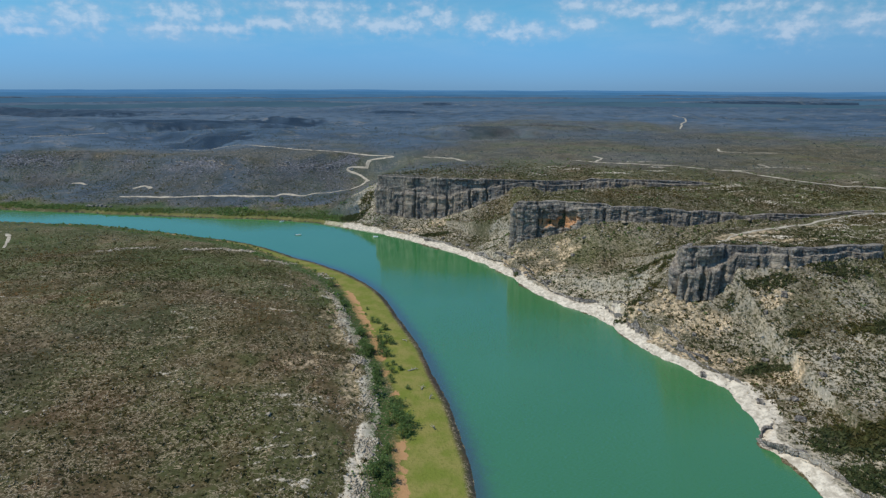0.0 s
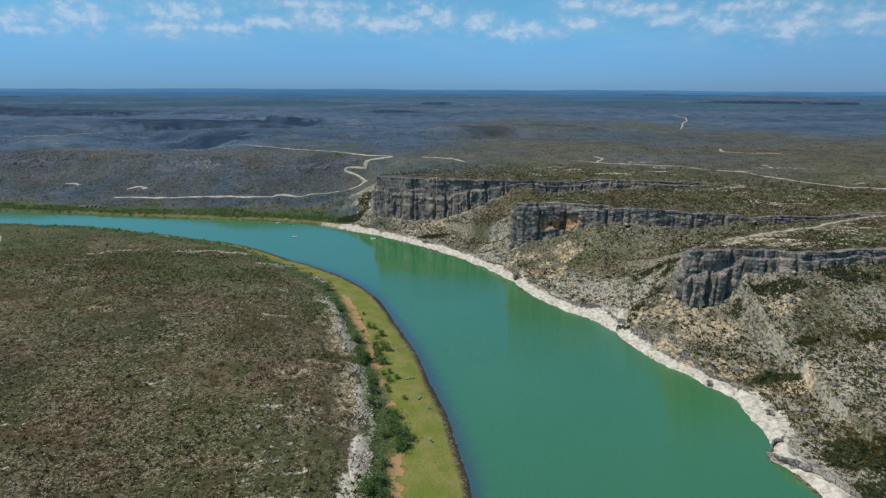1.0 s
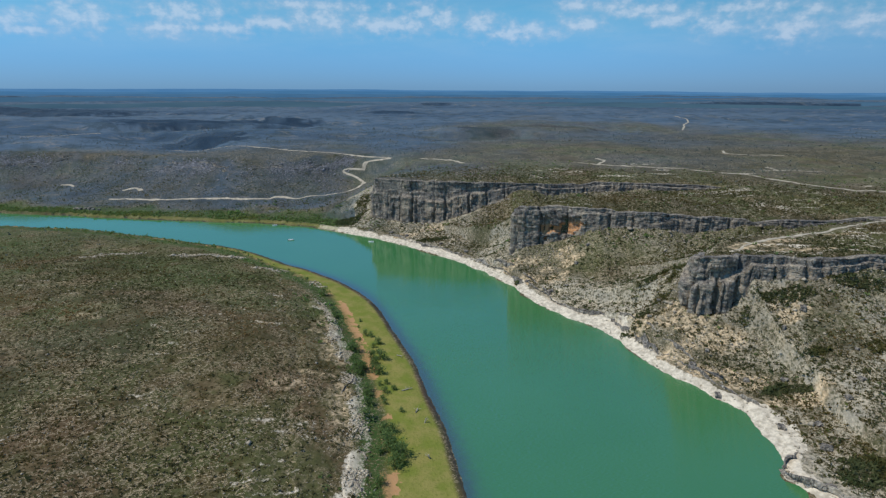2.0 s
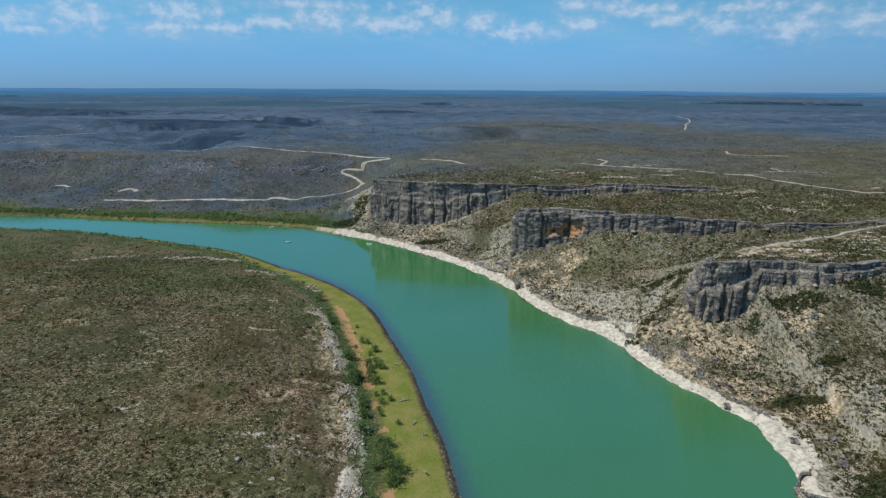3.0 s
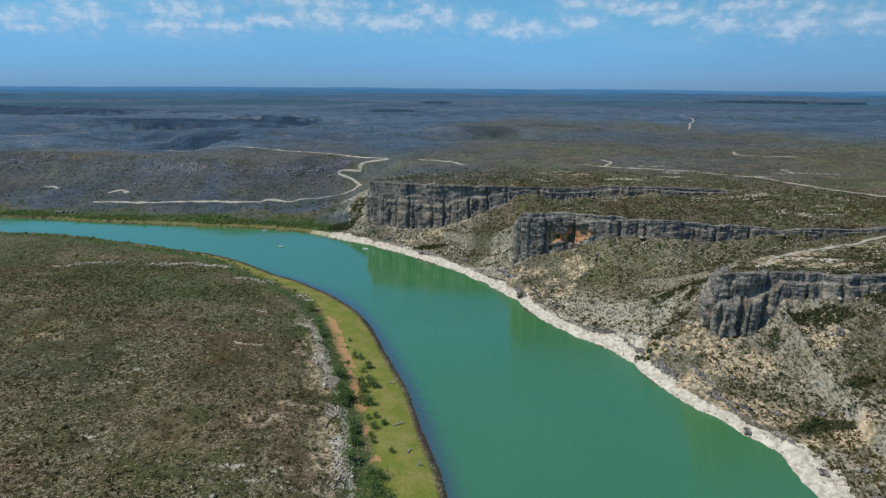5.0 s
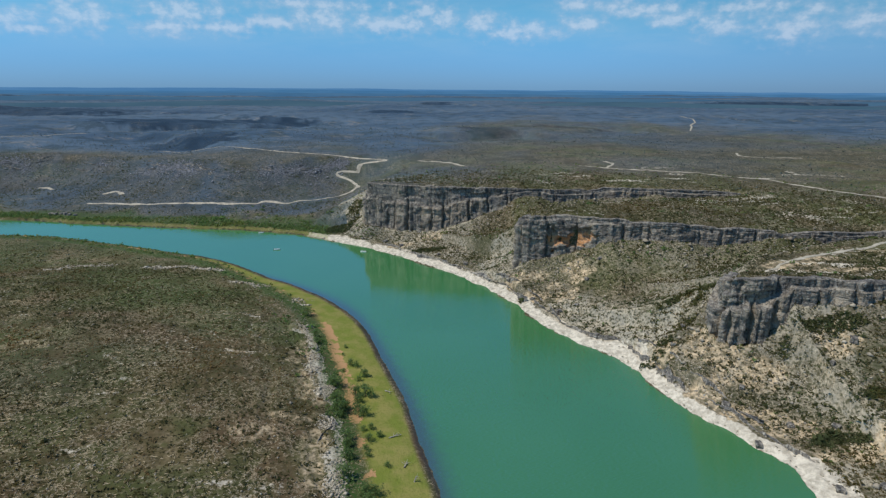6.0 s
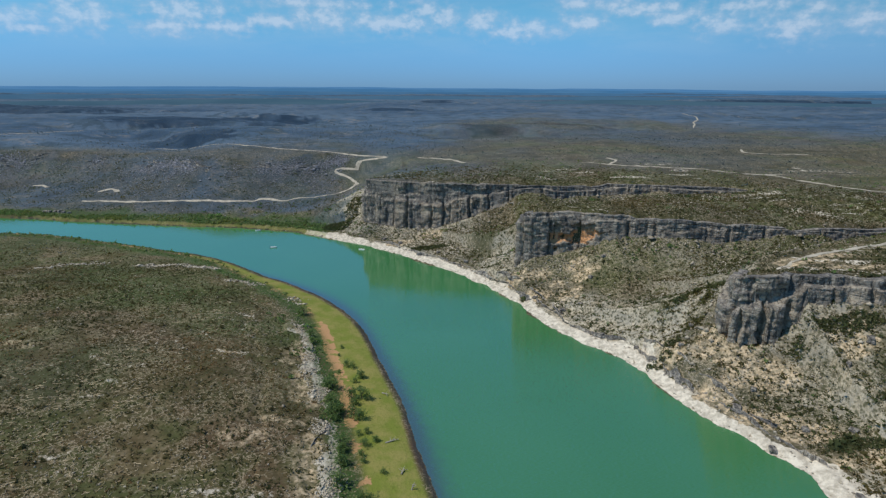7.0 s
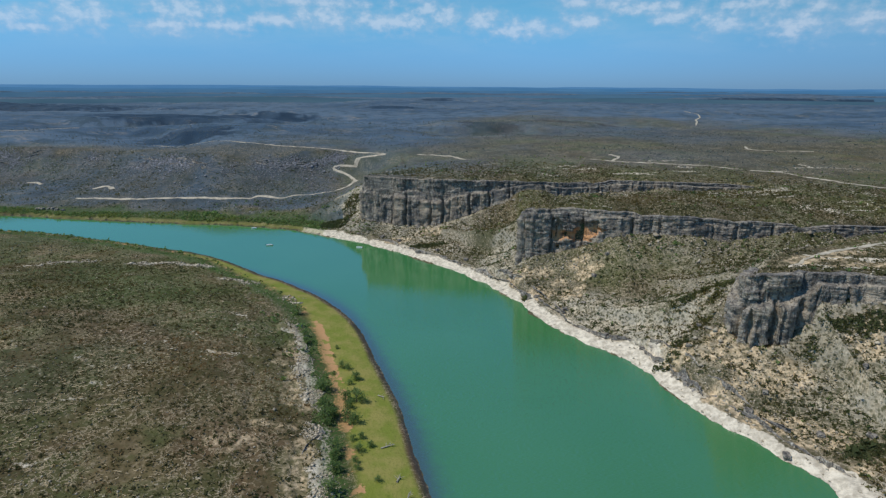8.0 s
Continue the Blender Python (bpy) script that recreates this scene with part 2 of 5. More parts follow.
def leaf_material(name, dark, light, dry):
    m, nt, b = material(name, 0.75, 0.2)
    t = attr(nt, "tone").outputs["Fac"]
    isl = nt.nodes.new("ShaderNodeNewGeometry").outputs["Random Per Island"]
    col = mixc(nt, isl, dark, light)
    col = mixc(nt, ramp(nt, t, 0.62, 0.95), col, dry)
    hue = noise_tex(nt, 0.022, 4, 0.6)
    col = mixc(nt, mth(nt, "MULTIPLY", ramp(nt, hue, 0.50, 0.62), 0.8), col, (1.25, 1.0, 0.76), "MULTIPLY")
    col = mixc(nt, mth(nt, "MULTIPLY", ramp(nt, hue, 0.48, 0.36), 0.7), col, (0.78, 0.95, 0.80), "MULTIPLY")
    link(nt, col, b.inputs["Base Color"])
    thin, both = nt.nodes.new("ShaderNodeBsdfTranslucent"), nt.nodes.new("ShaderNodeMixShader")
    link(nt, col, thin.inputs["Color"])
    both.inputs[0].default_value = 0.5
    link(nt, b.outputs[0], both.inputs[1])
    link(nt, thin.outputs[0], both.inputs[2])
    link(nt, both.outputs[0], nt.nodes["Material Output"].inputs["Surface"])
    return m


def plain(name, col, rough=0.6, var=0.25, scale=3.0, spec=0.4):
    m, nt, b = material(name, rough, spec)
    n = noise_tex(nt, scale, 4, 0.6)
    c = mixc(nt, ramp(nt, n, 0.3, 0.7), tuple(v * (1 - var) for v in col), tuple(min(1, v * (1 + var)) for v in col))
    link(nt, c, b.inputs["Base Color"])
    return m


def water_material():
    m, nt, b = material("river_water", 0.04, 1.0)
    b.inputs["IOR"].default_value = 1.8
    big = noise_tex(nt, 0.012, 4, 0.5)
    col = mixc(nt, ramp(nt, big, 0.35, 0.65), (0.050, 0.188, 0.060), (0.056, 0.200, 0.068))
    sh = attr(nt, "shallow").outputs["Fac"]
    col = mixc(nt, ramp(nt, mth(nt, "ADD", sh, mth(nt, "MULTIPLY", mth(nt, "SUBTRACT", noise_tex(nt, 0.25, 4, 0.6), 0.5), 0.5)), 0.10, 1.0), col, (0.050, 0.095, 0.085))
    link(nt, col, b.inputs["Base Color"])
    # wind ripples, long across the reach and steep along it, livelier in some patches
    gust = ramp(nt, noise_tex(nt, 1.0, 3, 0.5, (0.006, 0.018, 1)), 0.40, 0.62)
    where = nt.nodes.new("ShaderNodeSeparateXYZ")
    link(nt, nt.nodes.new("ShaderNodeTexCoord").outputs["Object"], where.inputs[0])
    lee = ramp(nt, where.outputs[1], 250.0, 430.0)      # the bend lies sheltered and calm
    steep = mth(nt, "MULTIPLY", mth(nt, "ADD", 0.80, mth(nt, "MULTIPLY", gust, 0.30)), mth(nt, "SUBTRACT", 1.0, mth(nt, "MULTIPLY", lee, 0.88)))
    tip = nt.nodes.new("ShaderNodeCombineXYZ")
    link(nt, mth(nt, "MULTIPLY", mth(nt, "SUBTRACT", noise_tex(nt, 1.0, 2, 0.5, (2.3, 1.1, 1)), 0.5), 0.04), tip.inputs[0])
    link(nt, mth(nt, "MULTIPLY", mth(nt, "SUBTRACT", noise_tex(nt, 1.0, 2, 0.5, (0.8, 6.0, 1)), 0.5), steep), tip.inputs[1])
    tip.inputs[2].default_value = 1.0
    unit = nt.nodes.new("ShaderNodeVectorMath")
    unit.operation = "NORMALIZE"
    link(nt, tip.outputs[0], unit.inputs[0])
    link(nt, unit.outputs[0], b.inputs["Normal"])
    return m


MAT_PALE = rock_material("pale_limestone", 1.3, 0.45)
MAT_GROUND, MAT_ROCK, MAT_STONE, MAT_WATER = ground_material(), rock_material(), stone_material(), water_material()
MAT_SCARP = rock_material("scarp_limestone", 1.15, 0.35)
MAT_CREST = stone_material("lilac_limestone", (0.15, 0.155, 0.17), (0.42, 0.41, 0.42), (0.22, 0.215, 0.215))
MAT_SCRUB = leaf_material("scrub_leaves", (0.076, 0.073, 0.028), (0.126, 0.114, 0.042), (0.245, 0.175, 0.085))
# leaves of the distant scrub, haze painted in as a blue-grey tint
MAT_HAZY_CEDAR = leaf_material("hazy_juniper_leaves", (0.108, 0.138, 0.138), (0.152, 0.182, 0.172), (0.19, 0.19, 0.15))
MAT_BUSH = leaf_material("bush_leaves", (0.072, 0.090, 0.034), (0.128, 0.146, 0.058), (0.19, 0.17, 0.085))
MAT_GREEN = leaf_material("willow_leaves", (0.115, 0.185, 0.058), (0.225, 0.310, 0.098), (0.29, 0.28, 0.12))
MAT_BARK = plain("bark", (0.12, 0.10, 0.08), 0.9)
MAT_DEAD = plain("bleached_wood", (0.34, 0.31, 0.24), 0.85)
MAT_BRUSH = plain("bleached_brush", (0.40, 0.32, 0.20), 0.9, 0.35, 0.12)
MAT_ROAD = plain("caliche_track", (0.43, 0.38, 0.29), 0.95, 0.25, 0.25, 0.1)
MAT_HULL = plain("white_gelcoat", (0.78, 0.78, 0.76), 0.3, 0.04)
MAT_BLACK = plain("black_cowling", (0.03, 0.03, 0.035), 0.35)


# ---- plan of the place ----
def hash2(ix, iy, seed):
    h = (ix.astype(np.int64) * 374761393 + iy.astype(np.int64) * 668265263 + seed * 1442695041) & 0xFFFFFFFF
    h = ((h ^ (h >> 13)) * 1274126177) & 0xFFFFFFFF
    h = ((h ^ (h >> 16)) * 2246822519) & 0xFFFFFFFF
    return (h ^ (h >> 15)) / 4294967295.0


def vn(x, y, seed=0):
    """Smooth value noise, 0 to 1."""
    ix, iy = np.floor(x), np.floor(y)
    fx, fy = x - ix, y - iy
    ux, uy = fx * fx * fx * (fx * (fx * 6 - 15) + 10), fy * fy * fy * (fy * (fy * 6 - 15) + 10)
    a, b_, c, d = hash2(ix, iy, seed), hash2(ix + 1, iy, seed), hash2(ix, iy + 1, seed), hash2(ix + 1, iy + 1, seed)
    return (a * (1 - ux) + b_ * ux) * (1 - uy) + (c * (1 - ux) + d * ux) * uy


def fbm(x, y, size, seed=0, octaves=4, gain=0.5):
    """Layered noise about 0, within about -1 to 1."""
    out, amp, tot = 0, 1.0, 0.0
    for i in range(octaves):
        out = out + amp * (vn(x / size + 17.3 * i, y / size - 9.1 * i, seed + i) * 2 - 1)
        tot, amp, size = tot + amp, amp * gain, size / 2.03
    return out / tot * 1.6


def sstep(lo, hi, v):
    """Smooth step from 0 at lo to 1 at hi."""
    k = np.clip((v - lo) / (hi - lo), 0, 1)
    return k * k * (3 - 2 * k)


def smooth_line(pts, sub=4):
    """Catmull-Rom through rows of any width."""
    p = np.array(pts, float)
    p = np.vstack([2 * p[0] - p[1], p, 2 * p[-1] - p[-2]])
    out = []
    for i in range(1, len(p) - 2):
        for k in range(sub):
            t = k / sub
            out.append(0.5 * (2 * p[i] + (p[i + 1] - p[i - 1]) * t + (2 * p[i - 1] - 5 * p[i] + 4 * p[i + 1] - p[i + 2]) * t * t
                              + (3 * p[i] - p[i - 1] - 3 * p[i + 1] + p[i + 2]) * t ** 3))
    out.append(p[-2])
    return np.array(out)


def line_dist(x, y, line):
    """Distance to a polyline, its side (+ right of travel) and the interpolated extra columns at the nearest place."""
    best = np.full(x.shape, 1e18)
    side, lean = np.zeros(x.shape), np.zeros(x.shape)
    extra = [np.zeros(x.shape) for _ in range(line.shape[1] - 2)]
    for p, q in zip(line[:-1], line[1:]):
        dx, dy = q[0] - p[0], q[1] - p[1]
        l2 = dx * dx + dy * dy + 1e-9
        t = np.clip(((x - p[0]) * dx + (y - p[1]) * dy) / l2, 0, 1)
        ex, ey = x - p[0] - t * dx, y - p[1] - t * dy
        d = ex * ex + ey * ey
        cross = (ex * dy - ey * dx) / math.sqrt(l2)
        tie = np.abs(d - best) <= 1e-7 * (1 + best)
        hit = np.where(tie, np.abs(cross) > lean, d < best)
        best = np.where(hit, d, best)
        lean = np.where(hit, np.abs(cross), lean)
        side = np.where(hit, np.sign(cross), side)
        for k in range(len(extra)):
            extra[k] = np.where(hit, p[2 + k] + t * (q[2 + k] - p[2 + k]), extra[k])
    return np.sqrt(best), side, extra


SHORE_R = [(118, -2600), (119, -1500), (119, -800), (120, -400), (120, -200), (120, -100), (121, -20), (122, 60), (123, 110), (124, 150), (124, 166), (121, 176), (118.5, 180), (123, 189), (124, 196), (123.5, 206), (124, 214),
           (124.5, 221), (120, 228), (115, 235), (109, 246), (104, 256.5), (98.5, 270), (95, 282), (91, 294), (85, 306), (75, 316), (66, 329), (57, 346), (52, 359), (42, 381),
           (17, 420), (-8, 448), (-34, 473), (-58, 492), (-84, 509), (-112, 527), (-141, 540), (-195, 550), (-248, 556), (-306, 565), (-420, 584), (-560, 603), (-760, 626), (-1100, 655), (-1700, 675), (-2800, 705), (-5300, 760)]
SHORE_L = [(18, -2600), (17, -1500), (17, -800), (16, -400), (16, -200), (16, -100), (15, -20), (14, 60), (12, 110), (11, 152), (8, 177), (1, 212), (-9, 253), (-23, 294), (-46, 350), (-73, 384), (-116, 420), (-169, 460), (-237, 489),
           (-313, 516), (-372, 527), (-436, 537), (-560, 550), (-760, 571), (-1100, 600), (-1700, 618), (-2800, 645), (-5300, 700)]
# rims: x, y, height of the cliff's foot, height of the rim
RIM_S = [(300, -2600, 40, 49), (305, -1400, 40, 49), (310, -700, 40, 49), (312, -350, 40, 49), (315, -100, 40, 49), (330, 0, 40, 49), (345, 100, 40, 49), (352, 190, 38, 49), (325, 255, 36, 49), (280, 284, 33, 49)]
RIM_A = [(236, 287, 36, 47.5), (213, 282, 37.5, 48), (187, 278, 39, 48), (170, 278, 38.5, 48), (158, 279, 36, 48.5), (152, 279, 31, 48.5), (147, 279, 24, 48.5), (142, 279, 20, 48.5), (134, 279.5, 18, 48.5), (128, 281, 18.5, 47.5), (125, 286, 20.5, 45),
         (128, 295, 26, 44), (138, 304, 36, 45), (150, 311, 43, 47), (163, 318, 47, 49), (196, 334, 47.5, 49), (230, 348, 47.5, 49), (262, 359, 47.5, 49)]
RIM_B = [(305, 374, 44, 48), (280, 386, 37, 44), (240, 384, 33, 43), (205, 383, 32, 43.5), (170, 385, 33, 45), (146, 388, 36, 47), (108, 393, 34, 48), (83, 399, 24, 48), (58, 400, 19, 48),
         (55, 409, 20, 47), (66, 420, 38, 46), (78, 430, 44, 46), (110, 455, 45, 46), (160, 470, 45, 46), (215, 482, 45, 46)]
RIM_C = [(238, 490, 44, 47), (208, 496, 41.5, 48), (136, 505, 40, 48), (58, 499, 34, 48), (8, 505, 14, 48), (-23, 511, 9, 48), (-58, 522, 11, 48), (-66, 534, 13, 46),
         (-64, 550, 26, 44), (-60, 572, 40, 42), (-40, 640, 41, 42), (-45, 710, 41, 42)]
RIM_W = [(-110, 716, 37, 41), (-150, 694, 34, 40), (-190, 676, 33, 39.5), (-250, 668, 33, 39), (-300, 692, 33, 39), (-350, 714, 33, 40), (-430, 735, 32, 40), (-508, 741, 33, 40), (-560, 732, 33, 40),
         (-630, 734, 33, 40), (-720, 740, 33, 40), (-900, 748, 33, 40), (-1300, 765, 33, 41), (-2200, 800, 34, 42), (-5300, 900, 35, 45)]


def jitter(line, step, amp, seed):
    """Resample a rim and shake it, so that it reads as broken rock."""
    out = [line[0]]
    for p, q in zip(line[:-1], line[1:]):
        n = max(1, int(math.hypot(q[0] - p[0], q[1] - p[1]) / step))
        for i in range(1, n + 1):
            out.append(p + (q - p) * i / n)
    out = np.array(out)
    d = np.gradient(out[:, :2], axis=0)
    d /= np.linalg.norm(d, axis=1)[:, None] + 1e-9
    k = fbm(out[:, 0], out[:, 1], 14.0, seed, 3) * amp
    out[:, 0] += -d[:, 1] * k
    out[:, 1] += d[:, 0] * k
    return out


shore_r, shore_l = smooth_line(SHORE_R, 4), smooth_line(SHORE_L, 4)
rim_s, rim_w = smooth_line(RIM_S + RIM_A[:1], 2), smooth_line(RIM_W, 3)
rim_a = jitter(smooth_line(RIM_A, 3), 5, 2.2, 31)
rim_b = jitter(smooth_line(RIM_B, 3), 5, 2.2, 41)
rim_c = jitter(smooth_line(RIM_C, 3), 6, 2.2, 51)
for line, seed in ((rim_a, 61), (rim_b, 62), (rim_c, 63)):
    tall = line[:, 3] - line[:, 2]
    line[:, 2] += np.where(tall < 17, np.clip(fbm(line[:, 0], line[:, 1], 36.0, seed, 3) + 0.1, 0, 0.8) * tall * 0.8, 0)
    line[:, 3] -= np.where(tall < 14, np.clip(fbm(line[:, 0], line[:, 1], 24.0, seed + 9, 3), 0, 1) * tall * 0.20, 0)
PIECES = []


def split_at(line, x, y):
    i = int(np.argmin((line[:, 0] - x) ** 2 + (line[:, 1] - y) ** 2))
    return [line[:i + 1], line[i:]]


PIECES += [np.vstack([rim_s[:-1], split_at(rim_a, 125, 287)[0]])] + split_at(rim_a, 125, 287)[1:] + split_at(rim_b, 56, 406) + split_at(rim_c, -66, 534) + [rim_w]
rim = np.vstack([rim_s[:-1], rim_a, rim_b, rim_c, rim_w])
# far scarps: ends, rise, depth of the valley before it, reach behind
SCARPS = [(-480, 985, -300, 850, 9, 10, 260), (-700, 1150, -300, 1230, 8, 12, 500), (-560, 1450, -180, 1330, 7, 8, 600), (-20, 1040, 190, 1000, 9, 9, 260), (190, 1120, 420, 1160, 4, 4, 400),
          (-1500, 1750, -700, 1650, 8, 10, 700), (-60, 2300, 300, 2150, 8, 10, 700), (950, 2420, 2400, 2250, 9, 10, 900), (-2600, 2700, -900, 2950, 10, 12, 900),
          (620, 1500, 1300, 1380, 4, 6, 500)]


NORTH = [(-5300, 5300), (5300, 5300), (5300, -2600)]


def inside(x, y, line, corners):
    """Within the line, closed round the given corners."""
    ring = np.vstack([line[:, :2], corners])
    odd = np.zeros(x.shape, bool)
    for p, q in zip(ring, np.roll(ring, -1, axis=0)):
        cross = (p[1] > y) != (q[1] > y)
        if cross.any():
            odd ^= cross & (x < (q[0] - p[0]) * (y - p[1]) / (q[1] - p[1] + 1e-12) + p[0])
    return odd


def survey(x, y):
    """Height and the distances that decide the ground cover."""
    x, y = np.asarray(x, float), np.asarray(y, float)
    r = np.hypot(x, y)
    dr, _, _ = line_dist(x, y, shore_r)
    dl, _, _ = line_dist(x, y, shore_l)
    sr = np.where(inside(x, y, shore_r, NORTH), 1.0, -1.0)
    sl = np.where(inside(x, y, shore_l, [(-5300, -2600)]), -1.0, 1.0)
    dr, dl = dr * sr, -dl * sl
    dr = dr + (fbm(x, y, 16.0, 3, 4) * 2.2 + fbm(x, y, 5.0, 4, 3) * 0.9) * (r < 1500)
    dl = dl + fbm(x, y, 30.0, 5, 3) * 1.2 * (r < 1500)
    s, _, (zb, zr) = line_dist(x, y, rim)
    inn = inside(x, y, rim, NORTH)
    # upland
    near = np.exp(-np.maximum(s, 0) / 60.0)
    up = zr * near + (1 - near) * (47 + 3 * sstep(-300, 0, x)) + fbm(x, y, 210.0, 11, 5) * (1 - near) * 3.5
    up = up + fbm(x, y, 900.0, 21, 4) * (13 - 6 * sstep(1800, 2600, r)) * sstep(500, 2200, r) + 30 * np.clip(r / 4800, 0, 1) ** 1.5
    up = up + np.floor(fbm(x, y, 70.0, 61, 3) * 3.0) * 0.5 * sstep(4, 14, s)
    for x0, y0, x1, y1, rise, dip, back in SCARPS:
        dx, dy = x1 - x0, y1 - y0
        ln = math.hypot(dx, dy)
        ux, uy = dx / ln, dy / ln
        a = (x - x0) * ux + (y - y0) * uy
        wob = fbm(a, a * 0 + y0, 160.0, int(abs(x0)) + 7, 4) * 45
        p = -(x - x0) * uy + (y - y0) * ux + wob
        fade = sstep(-60, 60, a) * sstep(-60, 60, ln - a)
        up = up + fade * (rise * sstep(-24, 4, p) * np.exp(-np.maximum(p, 0) / back) - dip * np.exp(-((p + 50) / 70.0) ** 2))
    # talus and the benches by the river
    rough = fbm(x, y, 26.0, 71, 4)
    talus = np.full(x.shape, -60.0)
    for piece in PIECES:
        ps, pside, (pb, _) = line_dist(x, y, piece)
        talus = np.maximum(talus, np.where(pside <= 0, pb - 30 * (1 - np.exp(-ps / 45.0)) - 0.08 * ps, -60.0))
    talus = np.where(s < 2.5, zb, np.minimum(talus, zb + 0.9 * s)) + rough * 1.6 * sstep(3, 15, s)
    floor = 2.2 + 0.125 * np.maximum(dr - 8, 0) + fbm(x, y, 40.0, 75, 4) * np.clip(dr / 40, 0, 1) * 1.6
    k = 5.0
    low = np.maximum(talus, floor) + np.log1p(np.exp(-np.abs(talus - floor) / k)) * k * np.clip(dr / 60, 0, 1)
    low = np.minimum(low, np.where(dr < 9, 0.28 * dr + 0.9 * np.floor(np.clip(dr, 0, 9) / 2.4) * 0.45, 1e9 + 0 * dr))
    low = np.minimum(low, 0.02 + 0.75 * np.maximum(dr, 0))
    far = np.clip((r - 600) / 40, 0, 1) * (x < -60)
    lo, hi = 3.8 * (1 - far) - 4 * far, 6.0 + 18 * far
    right = np.where(inn, np.where(s < hi, zb - 1 + (up - zb + 1) * sstep(lo, hi, s), up), low)
    # left bank
    w = np.interp(y, [150, 215, 350, 400, 460, 520], [23, 20, 18, 10, 6, 3])
    e = dl - w
    prof = np.interp(e, [-25, -20, 0, 7, 13, 26, 45, 110, 220, 900], [0.0, 0.35, 1.7, 2.4, 3.6, 6.2, 10, 15.5, 17, 20])
    cut = 1 - 0.72 * sstep(270, 460, y)
    prof = np.where(e > 0, 1.7 + (prof - 1.7) * cut, np.minimum(prof, 0.12 * np.maximum(dl, 0)))
    step = np.floor(e / 5.5 + fbm(x, y, 18.0, 83, 3) * 0.8)
    prof = prof + np.where((e > 9) & (e < 40), (vn(step, step * 0 + 3.3, 85) - 0.4) * 1.0 * cut, 0)
    prof = prof + fbm(x, y, 60.0, 87, 4) * 1.2 * sstep(15, 60, e) + fbm(x, y, 9.0, 89, 3) * 0.35 * sstep(6, 14, e)
    z = np.where(sr > 0, right, np.where(dl > 0, prof, np.maximum(0.12 * dl, -3.0)))
    z = np.where((sr < 0) & (dr > -8) & (dl < -8), np.maximum(z, -3) * 0 + np.maximum(0.35 * dr, -3.0), z)
    z = np.where((sr > 0) & (dr < 0), 0.35 * dr, z)
    return dict(z=z, dr=np.where(sr > 0, dr, -1), dl=np.where(sr > 0, -1, dl), e=e, s=s, inn=inn, zb=zb, r=r, land_r=sr > 0, w=w)


def height(x, y):
    return survey(np.atleast_1d(np.asarray(x, float)), np.atleast_1d(np.asarray(y, float)))["z"]


# bare sandy soil and dense bush on the right-hand slopes: x, y, half widths
CREAM = [(112, 262, 8, 7), (119, 250, 8, 6), (128, 246, 10, 5), (60, 374, 10, 6), (49, 393, 7, 5), (76, 367, 8, 6), (88, 379, 8, 5), (166, 304, 12, 3.5), (184, 311, 13, 3), (188, 296, 26, 3), (228, 326, 14, 2.5), (120, 284, 8, 9), (126, 268, 9, 7), (136, 268, 8, 6), (137, 238, 11, 5), (127, 277, 9, 8), (138, 266, 10, 7), (165, 265, 9, 7), (64, 389, 8, 4), (84, 389, 7, 4), (72, 380, 5, 3), (-33, 490, 14, 6), (-7, 497, 12, 6), (150, 222, 14, 5), (104, 292, 8, 8)]
TAN = [(-69, 287, 9, 3.2), (-57, 267, 6, 5), (-54, 240, 9, 3), (-41, 222, 3.5, 7), (-39, 208, 4, 7), (-64, 229, 8, 8), (-184, 283, 12, 6), (-93, 287, 9, 2.0), (-128, 401, 10, 2)]
LEDGES = [(-93, 287, 19, 1.6), (-178, 431, 27, 2.4), (-250, 430, 24, 2.5), (-228, 420, 9, 2), (-133, 403, 12, 3), (-112, 398, 9, 3), (-75, 199, 17, 2), (-82, 372, 9, 3)]
# patches of shade painted on the far ground: x, y, half widths
FAR_SHADE = [(-378, 905, 66, 48), (-330, 870, 40, 22), (-560, 1215, 150, 70), (-400, 1300, 130, 80), (-330, 1140, 60, 60), (80, 1060, 48, 75), (215, 1130, 110, 20), (1260, 2370, 210, 120), (1700, 2320, 260, 40),
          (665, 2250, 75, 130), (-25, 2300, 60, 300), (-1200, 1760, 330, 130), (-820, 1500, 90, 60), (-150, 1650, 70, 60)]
DENSE = [(101, 290, 6, 2.6), (109, 295, 6, 2.6), (117, 301, 6, 2.6), (125, 306, 6, 2.6), (160, 176, 12, 6), (-88, 538, 14, 9), (-76, 552, 9, 10), (152, 272, 9, 4), (168, 270, 12, 4), (165, 240, 7, 2.5), (203, 240, 16, 4.5), (147, 178, 15, 8), (158, 172, 12, 8), (143, 156, 9, 8), (146, 230, 12, 3.5), (182, 281, 18, 3), (122, 315, 16, 3), (136, 310, 10, 3), (205, 275, 15, 4), (-8, 474, 14, 4), (52, 374, 3, 2)]


def within(x, y, spots, seed):
    wob = fbm(x, y, 9.0, seed, 3) * 0.5
    return np.max([sstep(1.25, 0.7, ((x - a) / p) ** 2 + ((y - b_) / q) ** 2 + wob) for a, b_, p, q in spots], axis=0)


